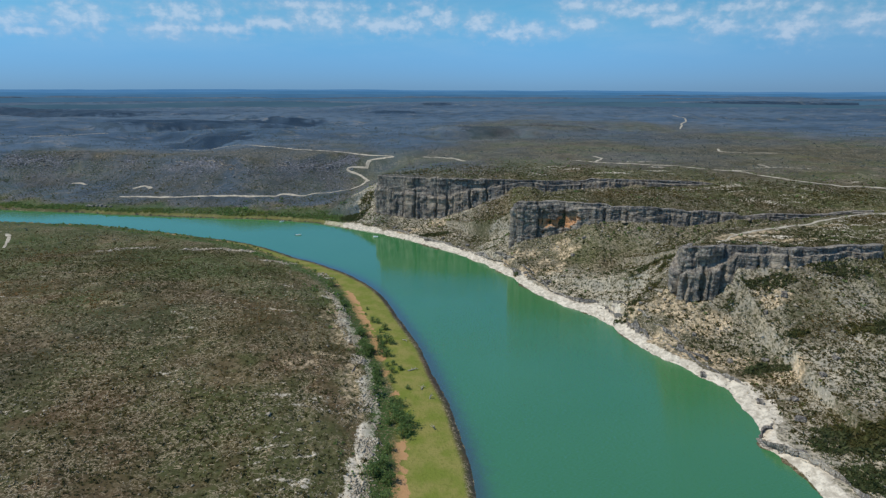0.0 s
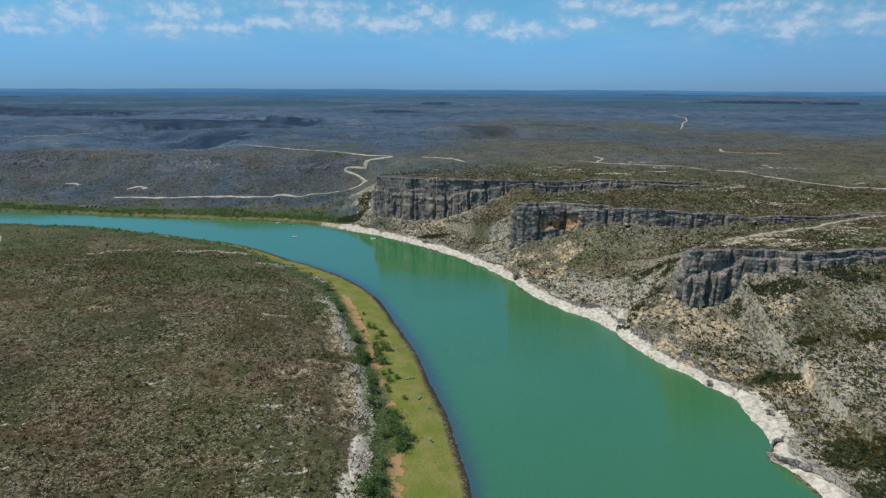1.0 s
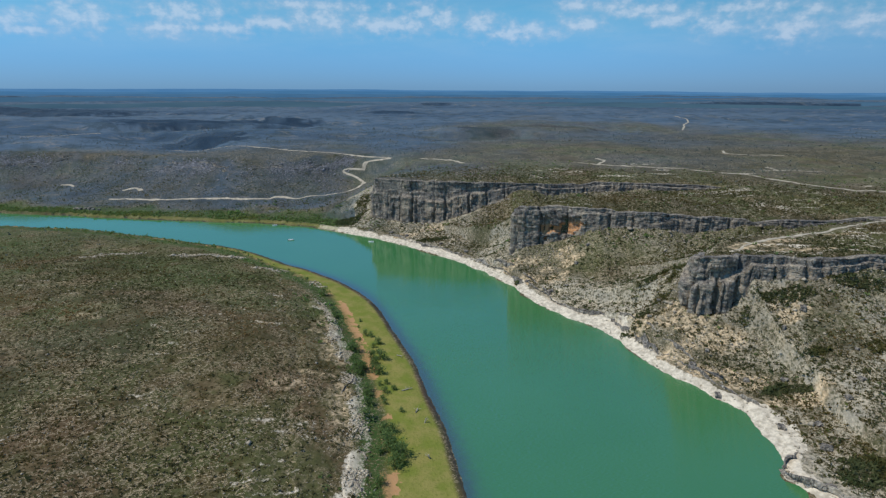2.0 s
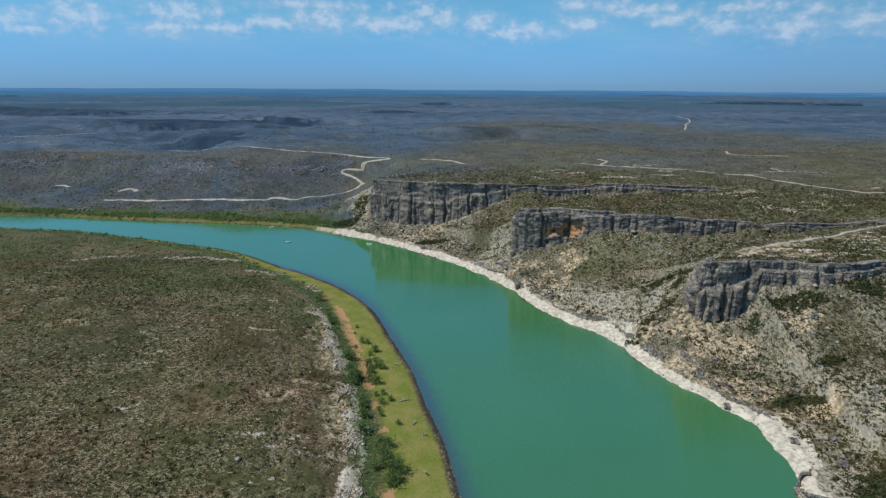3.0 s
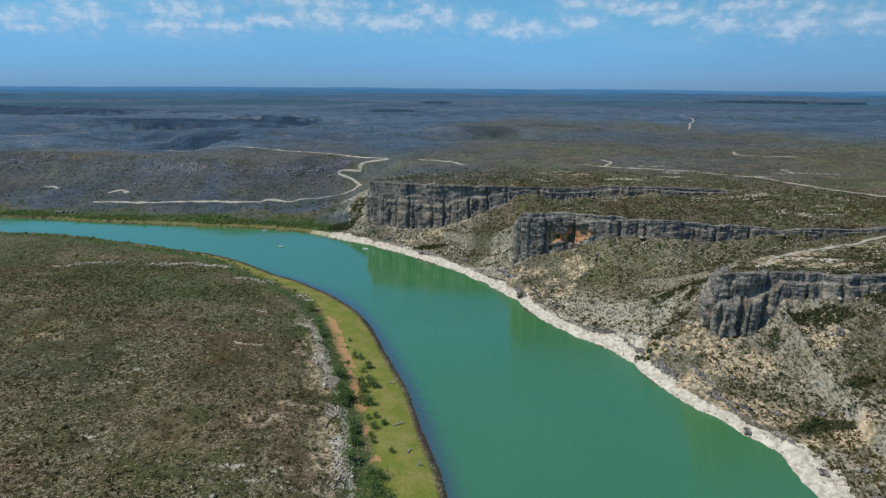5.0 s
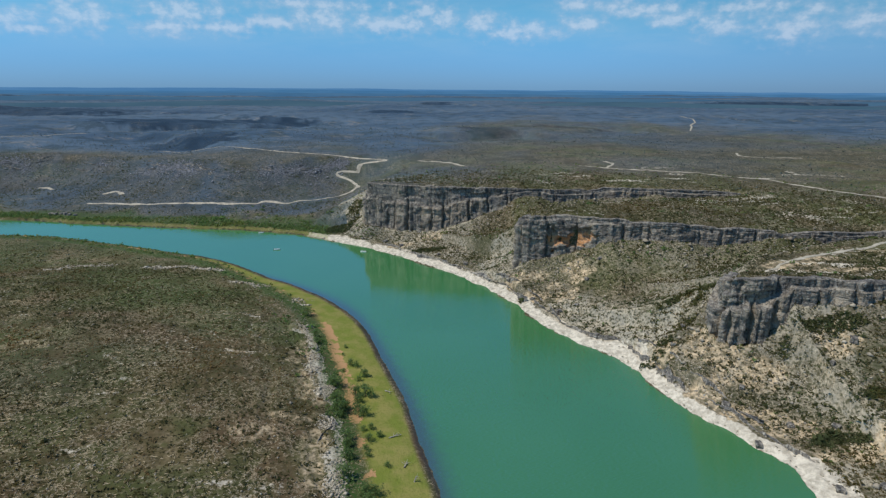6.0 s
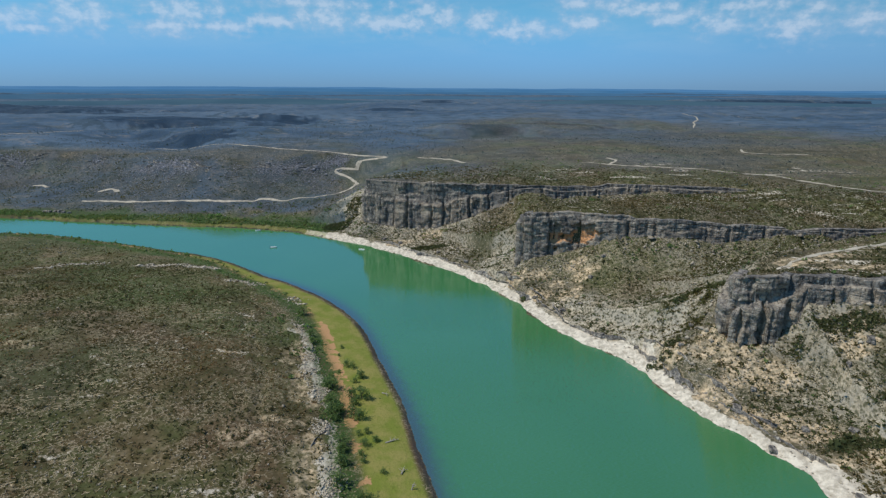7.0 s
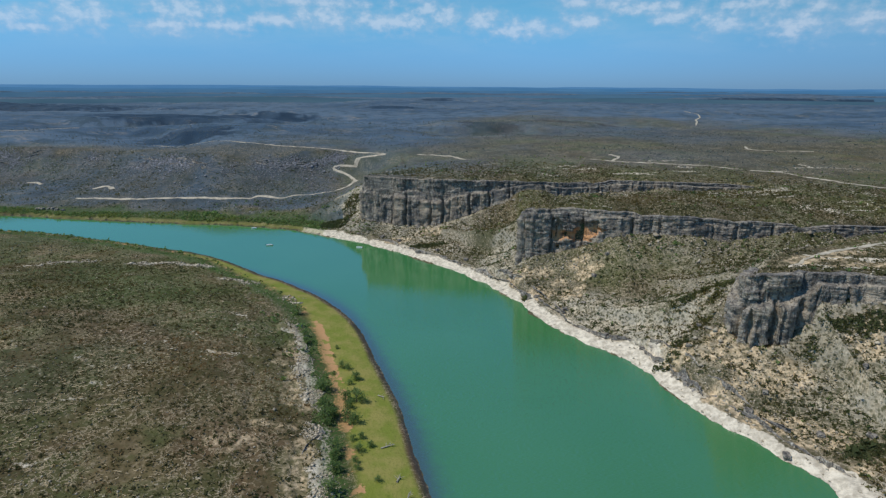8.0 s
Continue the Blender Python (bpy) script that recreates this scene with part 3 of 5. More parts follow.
# ---- mesh helpers ----
def mesh_object(name, verts, faces, mat, parent=None, smooth=False, floats=None, colours=None):
    me = bpy.data.meshes.new(name)
    verts = np.asarray(verts, np.float32)
    faces = np.asarray(faces, np.int32)
    nf, k = faces.shape
    me.vertices.add(len(verts))
    me.vertices.foreach_set("co", verts.ravel())
    me.loops.add(nf * k)
    me.loops.foreach_set("vertex_index", faces.ravel())
    me.polygons.add(nf)
    me.polygons.foreach_set("loop_start", np.arange(0, nf * k, k, dtype=np.int32))
    if smooth:
        me.polygons.foreach_set("use_smooth", np.ones(nf, bool))
    for key, val in (floats or {}).items():
        me.attributes.new(key, "FLOAT", "POINT").data.foreach_set("value", np.asarray(val, np.float32).ravel())
    for key, val in (colours or {}).items():
        me.attributes.new(key, "FLOAT_COLOR", "POINT").data.foreach_set("color", np.asarray(val, np.float32).ravel())
    me.update(calc_edges=True)
    me.materials.append(mat)
    ob = new(name, me)
    if parent:
        ob.parent = parent
    return ob


def grid_faces(nu, nv, wrap=False):
    i, j = np.meshgrid(np.arange(nu - (0 if wrap else 1)), np.arange(nv - 1), indexing="ij")
    a, b_ = i * nv + j, ((i + 1) % nu) * nv + j
    return np.stack([a, b_, b_ + 1, a + 1], -1).reshape(-1, 4)


def part(name, bm, mat, parent=None, label=""):
    me = bpy.data.meshes.new(name)
    bm.to_mesh(me)
    bm.free()
    me.materials.append(mat)
    ob = new(name, me)
    if parent:
        ob.parent = parent
    return tagged(ob, label)


def empty(name, at):
    ob = new(name)
    ob.location = at
    return ob


# ---- ground ----
GRID = {}


def seat(x, y):
    """Height of the ground sheet itself at x, y."""
    x, y = np.asarray(x, float), np.asarray(y, float)
    ang, rad, Z = GRID["ang"], GRID["rad"], GRID["z"]
    a, r = np.degrees(np.arctan2(x, y)), np.hypot(x, y)
    i = np.clip(np.searchsorted(ang, a) - 1, 0, len(ang) - 2)
    j = np.clip(np.searchsorted(rad, r) - 1, 0, len(rad) - 2)
    u = np.clip((a - ang[i]) / (ang[i + 1] - ang[i]), 0, 1)
    w = np.clip((r - rad[j]) / (rad[j + 1] - rad[j]), 0, 1)
    return (Z[i, j] * (1 - u) + Z[i + 1, j] * u) * (1 - w) + (Z[i, j + 1] * (1 - u) + Z[i + 1, j + 1] * u) * w


def lookup(x, y):
    """What survey() found at the ground vertex next to x, y."""
    ang, rad = GRID["ang"], GRID["rad"]
    a, r = np.degrees(np.arctan2(x, y)), np.hypot(x, y)
    i = np.clip(np.searchsorted(ang, a) - 1, 0, len(ang) - 2)
    j = np.clip(np.searchsorted(rad, r) - 1, 0, len(rad) - 2)
    i = i + (a - ang[i] > ang[i + 1] - a)
    j = j + (r - rad[j] > rad[j + 1] - r)
    k = i * len(rad) + j
    out = {key: val[k] for key, val in GRID["v"].items()}
    out["r"] = r
    return out


def build_ground():
    ang = np.concatenate([np.arange(-180, -50, 2.0), np.arange(-50, 50, 0.16), np.arange(50, 180, 2.0)])
    rad = np.concatenate([np.geomspace(0.2, 130, 56)[:-1], np.geomspace(130, 640, 420)[:-1], np.geomspace(640, 4780, 230)])
    a, r = np.meshgrid(np.radians(ang), rad, indexing="ij")
    x, y = (r * np.sin(a)).ravel(), (r * np.cos(a)).ravel()
    v = survey(x, y)
    n = len(x)
    dr, dl, e, s = v["dr"], v["dl"], v["e"], v["s"]
    one = np.ones(n)
    lft = (~v["land_r"]) & (dl > 0)
    fade_y = 1 - sstep(305, 350, y)
    # pale rock: right ledge, left scarp, streaks on the upland
    patch = fbm(x, y, 22.0, 101, 4)
    streaks = fbm(x * 0.35, y, 14.0, 103, 4)
    ledge = np.where(v["land_r"] & (dr > 0) & (x > -115), 1 - sstep(5.6, 9.6, dr + patch * 3.0 + fbm(x, y, 6.0, 189, 3) * 1.6 - 7.0 * np.exp(-((y - 206) / 10.0) ** 2)), 0)
    scarp = np.where(lft, sstep(8.5, 10.5, e + patch * 3) * (1 - sstep(13, 19, e + patch * 9)) * (0.12 + 0.88 * fade_y) * (0.55 + 0.45 * sstep(-0.4, 0.3, fbm(x, y, 8.0, 183, 3))), 0)
    out = np.where(lft & (e > 20), 0.22 * sstep(0.35, 0.9, patch * 0.5 + streaks * 0.6 + 0.45 * np.exp(-e / 25) + 0.25 * sstep(230, 150, y)), 0)
    upl = np.where(v["inn"], (0.55 * sstep(0.35, 0.85, streaks * 0.9 + 0.45 * np.exp(-s / 10))) * (1 - 0.8 * sstep(450, 1100, v['r'])) * (1 - 0.9 * sstep(560, 620, y)), 0)
    low = np.where(v["land_r"] & ~v["inn"], 0.05 * sstep(0.25, 0.9, patch), 0)
    c = fbm(x, y, 120.0, 151, 4) * 3.2 + y / 11.0 + fbm(x, y, 9.0, 153, 3) * 0.16
    terrace = sstep(0.16, 0.03, np.abs(c - np.floor(c) - 0.5)) * sstep(-0.25, 0.35, fbm(x, y, 45.0, 155, 3))
    upl = upl + np.where(v["inn"] & (s > 9), terrace * (0.22 * (1 - sstep(700, 1150, v["r"])) + 0.46 * (1 - sstep(470, 620, v["r"]))), 0)
    out = out + np.where(lft & (e > 30), terrace * 0.35, 0)
    out = out + np.where(lft, within(x, y, LEDGES, 173) * 0.30 * sstep(-0.3, 0.3, fbm(x, y, 4.0, 175, 3)), 0)
    pale = np.clip(ledge + scarp + out + upl + low, 0, 1)
    grass = np.where(lft & (e < 9), sstep(-22, -17, e) * 0 + 1 - sstep(0, 5, e + patch * 2.5), 0) * np.where(lft, sstep(2.0, 4.0, dl), 0)
    grass = grass * (1 - 0.85 * sstep(-150, -210, x))
    far_bank = v["land_r"] & (x < -95) & (dr > 0)
    grass = np.maximum(grass, np.where(far_bank, sstep(0.5, 2, dr) * (1 - sstep(5, 8, dr)) * 0.45 * sstep(-420, -360, x), 0))
    ys = np.maximum(sstep(238, 252, y) * (1 - sstep(330, 345, y)), (1 - sstep(176, 190, y)))
    sand = np.where(lft, 0.90 * sstep(-2.0, 0.5, e) * (1 - sstep(4.4, 6.4, e)) * (0.30 + 0.70 * ys), 0)
    mud = np.where(lft, 0.8 - 0.8 * sstep(0.4, 2.4, dl + patch * 0.8), 0) + np.where(far_bank, 1 - sstep(0.5, 2, dr), 0)
    wet = np.where(lft, sstep(1, 6, e) * (1 - sstep(10, 16, e)), 0) + np.where(far_bank, 0.9 * sstep(5, 8, dr) * (1 - sstep(20, 34, dr + patch * 10)), 0)
    notch = sstep(18, 36, dr) * ((y > 296) & (y < 400) & (x > 84)) * sstep(305, 318, y) + sstep(24, 40, dr) * ((y > 425) & (y < 500))
    talus = np.clip(1.30 - dr / 130, 0.35, 1.15) * (1 - 0.52 * np.clip(notch, 0, 1)) * np.where(v["land_r"] & ~v["inn"] & (x > -92 + fbm(x, y, 20.0, 119, 3) * 12) & (y < 575), 1 - 0.85 * sstep(0.05, 0.55, fbm(x, y, 55.0, 107, 4)), 0)
    # weight of the haze-blue ground colour, growing with distance
    juniper_haze = np.where(v['land_r'] & (dr > 14), sstep(400 + 140 * sstep(-100, 150, x), 950 + 550 * sstep(-100, 150, x), v['r'] + fbm(x, y, 240.0, 113, 4) * 300), 0) * 0.95
    zz = v["z"].reshape(len(ang), len(rad))
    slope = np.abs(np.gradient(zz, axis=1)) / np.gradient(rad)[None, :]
    # painted shade: steep far slopes and the listed patches turn darker
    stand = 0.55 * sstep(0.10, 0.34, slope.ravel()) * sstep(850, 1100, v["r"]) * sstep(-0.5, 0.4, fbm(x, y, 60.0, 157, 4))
    stand = np.maximum(stand, within(x, y, FAR_SHADE, 177) * (0.70 + 0.3 * sstep(-0.3, 0.4, fbm(x, y, 35.0, 179, 4))))
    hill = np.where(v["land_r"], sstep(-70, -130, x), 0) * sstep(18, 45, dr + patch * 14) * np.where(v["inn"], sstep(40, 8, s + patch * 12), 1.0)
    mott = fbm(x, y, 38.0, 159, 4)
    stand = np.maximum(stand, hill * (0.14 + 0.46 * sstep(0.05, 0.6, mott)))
    juniper_haze = np.maximum(juniper_haze, hill * (0.46 + 0.20 * sstep(-0.3, 0.5, fbm(x, y, 60.0, 165, 4))))
    bare = np.maximum(within(x, y, TAN, 167) * sstep(-0.35, 0.35, fbm(x, y, 5.0, 169, 3)) * 0.85, 0.16 * sstep(0.22, 0.60, fbm(x, y, 30.0, 171, 4)) * sstep(14, 40, e))
    bare = np.maximum(bare, 0.9 * sstep(12, 14, e) * (1 - sstep(19, 27, e)) * sstep(-0.05, 0.4, fbm(x, y, 13.0, 185, 3)) * fade_y)
    ca = np.stack([pale, grass, sand, np.where(v["land_r"], within(x, y, CREAM, 161), np.where(lft, bare, 0))], -1)
    wet = np.maximum(wet, np.where(lft & (e > 14), 0.62 * sstep(190, 370, y) * sstep(-0.7, 0.3, fbm(x, y, 45.0, 181, 4)), 0))
    cb = np.stack([np.clip(mud, 0, 1), np.clip(wet, 0, 1), talus, one], -1)
    z = v["z"] + fbm(x, y, 3.2, 109, 3) * np.where(v["z"] > 3, 0.22, 0.04)
    GRID.update(v=v, ang=ang, rad=rad, z=z.reshape(len(ang), len(rad)))
    faces = grid_faces(len(ang), len(rad), wrap=True)
    g = mesh_object("ground", np.stack([x, y, z], -1), faces[:, ::-1], MAT_GROUND, smooth=True, colours={"cover_a": ca, "cover_b": cb}, floats={"juniper_haze": juniper_haze, "stand": stand, "dry": lft * 1.0})
    tagged(g, "dry limestone scrubland with a grassy river bank and talus slopes", "ground", kind="structure")


def build_water():
    dense = []
    for line in (shore_l, shore_r):
        seg = np.r_[0, np.cumsum(np.hypot(*np.diff(line, axis=0).T))]
        u = np.linspace(0, seg[-1], 4000)
        dense.append(np.stack([np.interp(u, seg, line[:, 0]), np.interp(u, seg, line[:, 1])], -1))
    left, right = (d[(np.hypot(d[:, 0], d[:, 1]) < 4600)] for d in dense)
    k = np.linspace(0, 1, 900)
    a = np.stack([np.interp(k, np.linspace(0, 1, len(left)), left[:, c]) for c in (0, 1)], -1)
    b_ = np.stack([np.interp(k, np.linspace(0, 1, len(right)), right[:, c]) for c in (0, 1)], -1)
    across = np.r_[-0.12, -0.06, 0, 0.01, 0.02, 0.03, 0.04, 0.055, 0.07, 0.09, 0.12, 0.16, 0.25, 0.4, 0.6, 0.8, 0.9, 0.96, 1.0, 1.06, 1.12]
    P = a[:, None] + (b_ - a)[:, None] * across[None, :, None]
    x, y = P[..., 0].ravel(), P[..., 1].ravel()
    dl, _, _ = line_dist(x, y, shore_l)
    shallow = np.exp(-(dl / 6.5) ** 1.2) * (1 - sstep(390, 470, y))
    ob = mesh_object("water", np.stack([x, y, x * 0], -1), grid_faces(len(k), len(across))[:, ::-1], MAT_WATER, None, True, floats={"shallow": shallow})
    tagged(ob, "calm turquoise-green river water filling the canyon bend", "river", kind="structure")


def build_backdrop():
    """Far ridge lines towards the horizon; a blue glow paints in the kilometres of air before them."""
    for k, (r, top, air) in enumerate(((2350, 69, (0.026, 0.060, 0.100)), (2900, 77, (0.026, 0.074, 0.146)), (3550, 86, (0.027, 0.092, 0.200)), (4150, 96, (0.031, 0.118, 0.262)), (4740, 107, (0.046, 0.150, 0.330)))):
        m, nt, b = material("hazed_ridge", 0.95, 0.05)
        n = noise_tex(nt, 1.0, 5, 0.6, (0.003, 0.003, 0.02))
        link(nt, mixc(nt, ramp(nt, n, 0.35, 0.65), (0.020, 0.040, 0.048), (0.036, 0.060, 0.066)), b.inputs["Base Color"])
        # haze put in as emission, stronger on each farther ridge
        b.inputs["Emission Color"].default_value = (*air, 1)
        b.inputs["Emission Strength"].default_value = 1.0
        a = np.radians(np.arange(-62, 62.01, 0.1))
        d = np.array([-420.0, -160.0, -30.0, 0.0, 60.0])
        A, Dp = np.meshgrid(a, d, indexing="ij")
        crest = top + fbm(A * r, A * 0 + 7 * k, 900.0, 300 + k, 5) * 7
        Z = np.where(Dp < -100, crest - 60, np.where(Dp < -20, crest - 9, np.where(Dp > 10, crest - 40, crest)))
        R = r + Dp + fbm(A * r, Dp, 300.0, 320 + k, 3) * 25
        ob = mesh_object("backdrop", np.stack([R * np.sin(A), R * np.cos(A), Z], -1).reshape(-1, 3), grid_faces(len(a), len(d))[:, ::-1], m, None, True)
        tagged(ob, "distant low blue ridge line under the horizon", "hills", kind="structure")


build_ground()
build_water()
build_backdrop()


# ---- cliffs ----
def cells(v, width, seed):
    """Uneven stretches along v: the number of the stretch and the distance to its nearer end."""
    q = v / width
    i = np.floor(q)
    f = q - i
    at = lambda k: hash2(i + k, i * 0 + 5, seed) * 0.72
    b0 = at(0)
    low = f < b0
    near = np.minimum(np.abs(f - b0), np.where(low, np.abs(f + 1 - at(-1)), np.abs(1 + at(1) - f)))
    return np.where(low, i - 1, i), near * width


def cliff_face(name, line, first, last, seed, parent, caves=(), flute=6.0, bench=0.58, setback=2.4, mat=None, step=0.7, deep_cap=1.0, hot=1.0, proud=0.7, blush=0.12):
    """A rock wall along a stretch of rim: fluted wall below, a bench, a bedded blocky caprock above."""
    p = line[first:last]
    seg = np.r_[0, np.cumsum(np.hypot(*np.diff(p[:, :2], axis=0).T))]
    u = np.arange(0, seg[-1], step)
    x, y, zb, zr = (np.interp(u, seg, p[:, k]) for k in range(4))
    k = np.ones(9) / 9
    tx, ty = np.gradient(x), np.gradient(y)
    tx, ty = (np.convolve(np.pad(v, 4, mode="edge"), k, "valid") for v in (tx, ty))
    ln = np.hypot(tx, ty) + 1e-9
    nx, ny = -ty / ln, tx / ln
    nz = int(np.clip((zr - zb).max() / step * 1.1 + 8, 12, 52))
    rows = np.r_[np.linspace(0, 1, nz), 1, 1, 1]
    cap = np.r_[np.zeros(nz), 0.8, 2.4, 6.4] * deep_cap
    U, F = np.meshgrid(u, rows, indexing="ij")
    C = np.broadcast_to(cap, U.shape)
    sink = np.clip((zr - zb) * 0.3, 1.0, 6.0)[:, None]
    low = zb[:, None] - sink
    ragged = fbm(u, u * 0, 9.0, seed + 60, 4)[:, None] * 0.7
    Z = low + (zr[:, None] + 0.2 + ragged * np.clip((zr - zb) / 15, 0.2, 1)[:, None] - low) * F
    tall = np.clip((zr - zb) / 24.0, 0.10, 1.0)[:, None]
    lift = (Z - zb[:, None]) / np.maximum(zr - zb, 1.0)[:, None]
    W = U + fbm(U, Z, 8.0, seed, 3) * 0.6
    # lower wall: buttresses of square columns between clefts
    big, gap = cells(W, flute * 3.2, seed + 1)
    col, slit = cells(W + (hash2(big, big * 0, seed) - 0.5) * 3, flute, seed + 2)
    course, joint = cells(Z + hash2(col, col * 0, seed + 9) * 9, 6.5, seed + 7)
    lowd = proud + (hash2(big, big * 0, seed + 10) - 0.5) * 3.6 + (hash2(col, big, seed + 11) - 0.5) * 1.3 + (hash2(col, course, seed + 12) - 0.5) * 1.1
    lowd = lowd - 3.8 * sstep(1.3, 0.2, gap) * (hash2(big, big * 0, seed + 17) > 0.25) - 1.3 * sstep(0.8, 0.1, slit) * (hash2(col, big, seed + 13) > 0.6) - 0.5 * sstep(0.5, 0.0, joint)
    # upper wall: thick beds, each broken into blocks
    bed, seam = cells(Z + fbm(U, Z * 0, 30.0, seed + 3, 2) * 1.6, 4.6, seed + 4)
    block, split = cells(W + hash2(np.floor(bed / 2), bed * 0, seed + 14) * 40, 9.5, seed + 5)
    upd = -setback + (hash2(bed, bed * 0, seed + 15) - 0.5) * 2.6 + (hash2(block, bed, seed + 16) - 0.5) * 2.0 + (hash2(big, big * 0, seed + 10) - 0.5) * 1.4
    upd = upd - 1.0 * sstep(0.55, 0.0, split) - 0.7 * sstep(0.5, 0.0, seam) - 1.0 * sstep(1.0, 0.1, gap)
    up = sstep(bench - 0.025, bench + 0.025, lift + fbm(U, U * 0, 22.0, seed + 21, 3) * 0.10)
    D = lowd * (1 - up) + upd * up + np.floor(fbm(W, Z, 2.6, seed + 8, 2) * 2) * 0.16
    D = D + 0.8 * sstep(0.15, -0.08, lift)
    D = D * (0.35 + 0.65 * tall) + fbm(U, Z, 3.4, seed + 30, 3) * 0.40 + fbm(U, Z, 16.0, seed + 33, 3) * 0.7 * tall
    warm = np.clip(fbm(U, Z, 11.0, seed + 40, 3) * 1.4 - 0.55, 0, 0.42) * (1 - up)
    warm = np.maximum(warm, blush * (1 - up) * sstep(-0.4, 0.5, fbm(U, Z * 0.6, 9.0, seed + 43, 3)))
    for cu, cz, hu, hz, deep in caves:
        m = np.clip(1 - ((U - cu) / hu) ** 2 - ((lift - cz) / hz) ** 2 + fbm(U, Z, 4.0, seed + 70, 4) * 0.9, 0, 1) ** 0.5
        D = D - deep * m
        warm = np.maximum(warm, sstep(0.05, 0.45, m) * (1 - sstep(cz + 0.02, cz + hz * 0.7, lift) * 0.75) * hot)
    D = D + fbm(U, Z, 1.4, seed + 35, 2) * 0.20 * (0.4 + 0.6 * tall)
    D = np.maximum(D, -5.2 + 1.8 * up)
    D = np.where(F >= 1, np.clip(D, -3.5, 1.2), D)
    D = np.maximum(D - C, -7.0)
    Z = Z + np.where(C > 0, fbm(U, C, 6.0, seed + 50, 2) * 0.25 + 0.05, 0) - np.where(cap == cap.max(), 0.9, 0)
    X, Y = x[:, None] + nx[:, None] * D, y[:, None] + ny[:, None] * D
    f = grid_faces(len(u), len(rows))
    verts, warm = np.stack([X, Y, Z], -1).reshape(-1, 3), warm.ravel()
    high = (up * (tall > 0.3) * (deep_cap > 0.5)).ravel()[f].mean(axis=1) > 0.5
    column = np.arange(len(f)) // (len(rows) - 1)
    has = np.bincount(column, weights=high, minlength=len(u) - 1) > 0
    run = np.cumsum(np.r_[0, np.diff(has.astype(int)) != 0])[column]
    made = []
    for nm, sel in [(name, ~high)] + [("caprock", high & (run == k)) for k in np.unique(run[high])]:
        if sel.sum() > 3:
            ids, back = np.unique(f[sel], return_inverse=True)
            made.append(mesh_object(nm, verts[ids], back.reshape(-1, 4), mat or MAT_ROCK, None, False, floats={"warm": warm[ids]}))
            if parent:
                made[-1].parent = parent
                made[-1].matrix_parent_inverse = Matrix.Translation(-parent.location)
    return made


def near_index(line, x, y):
    return int(np.argmin((line[:, 0] - x) ** 2 + (line[:, 1] - y) ** 2))


ICO = bmesh.new()
bmesh.ops.create_icosphere(ICO, subdivisions=1, radius=1.0)
ICO.verts.ensure_lookup_table()
ICO_V = np.array([v.co[:] for v in ICO.verts])
ICO_F = np.array([[v.index for v in f.verts] for f in ICO.faces])
ICO.free()
OCT_V = np.array([(1, 0, 0), (0, 1, 0), (-1, 0, 0), (0, -1, 0), (0, 0, 1), (0, 0, -0.6)], float)
OCT_F = np.array([(0, 1, 4), (1, 2, 4), (2, 3, 4), (3, 0, 4), (1, 0, 5), (2, 1, 5), (3, 2, 5), (0, 3, 5)])


def rocks(name, x, y, z, size, tone, seed, mat, shape="ico", parent=None, flat=0.7):
    """Many angular stones in one mesh."""
    rng = np.random.default_rng(seed)
    bv, bf = (ICO_V, ICO_F) if shape == "ico" else (OCT_V, OCT_F)
    n, k = len(x), len(bv)
    sc = size[:, None] * rng.uniform(0.6, 1.35, (n, 3)) * np.array([1, 1, flat])
    a = rng.uniform(0, 2 * np.pi, n)
    v = bv[None] * (1 + rng.uniform(-0.28, 0.28, (n, k, 1)))
    v = v * sc[:, None, :]
    ca, sa = np.cos(a)[:, None], np.sin(a)[:, None]
    X = v[..., 0] * ca - v[..., 1] * sa + x[:, None]
    Y = v[..., 0] * sa + v[..., 1] * ca + y[:, None]
    Z = v[..., 2] + z[:, None] + sc[:, None, 2] * 0.25
    F = (bf[None] + (np.arange(n) * k)[:, None, None]).reshape(-1, 3)
    return mesh_object(name, np.stack([X, Y, Z], -1).reshape(-1, 3), F, mat, parent, False, floats={"tone": np.repeat(tone, k)})


def build_cliff(label, line, a, b_, seed, caves=(), **kw):
    i, j = sorted((near_index(line, *a), near_index(line, *b_)))
    top = empty("limestone_cliff", (line[j - 1, 0], line[j - 1, 1], 0))
    tagged(top, label, "cliff", "cliffs above the river")
    cliff_face("rock_face", line, i, j + 1, seed, top, caves, **kw)
    return top


build_cliff("grey limestone cliff with pale pillars above a talus slope", rim_a, (236, 287), (138, 304), 200,
            caves=((97, 0.66, 4.0, 0.07, 1.6), (101.5, 0.22, 1.7, 0.46, 5.5), (115, 0.26, 1.4, 0.42, 4.5), (91, 0.2, 1.4, 0.36, 4.5), (110, 0.3, 0.9, 0.3, 3.5)), flute=4.6, bench=0.60, setback=1.4, hot=0.35, step=0.55, proud=2.2, blush=0.40)
build_cliff("dark limestone cliff with an orange rock shelter", rim_b, (300, 376), (60, 414), 300,
            caves=((212, 0.42, 11.0, 0.30, 3.6), (228, 0.40, 4.5, 0.28, 3.4)), flute=7.0, bench=0.78, setback=1.0)
build_cliff("tall fluted limestone cliff over the river bend", rim_c, (236, 490), (-64, 548), 400, flute=5.5, bench=0.62, setback=2.4, blush=0.44)


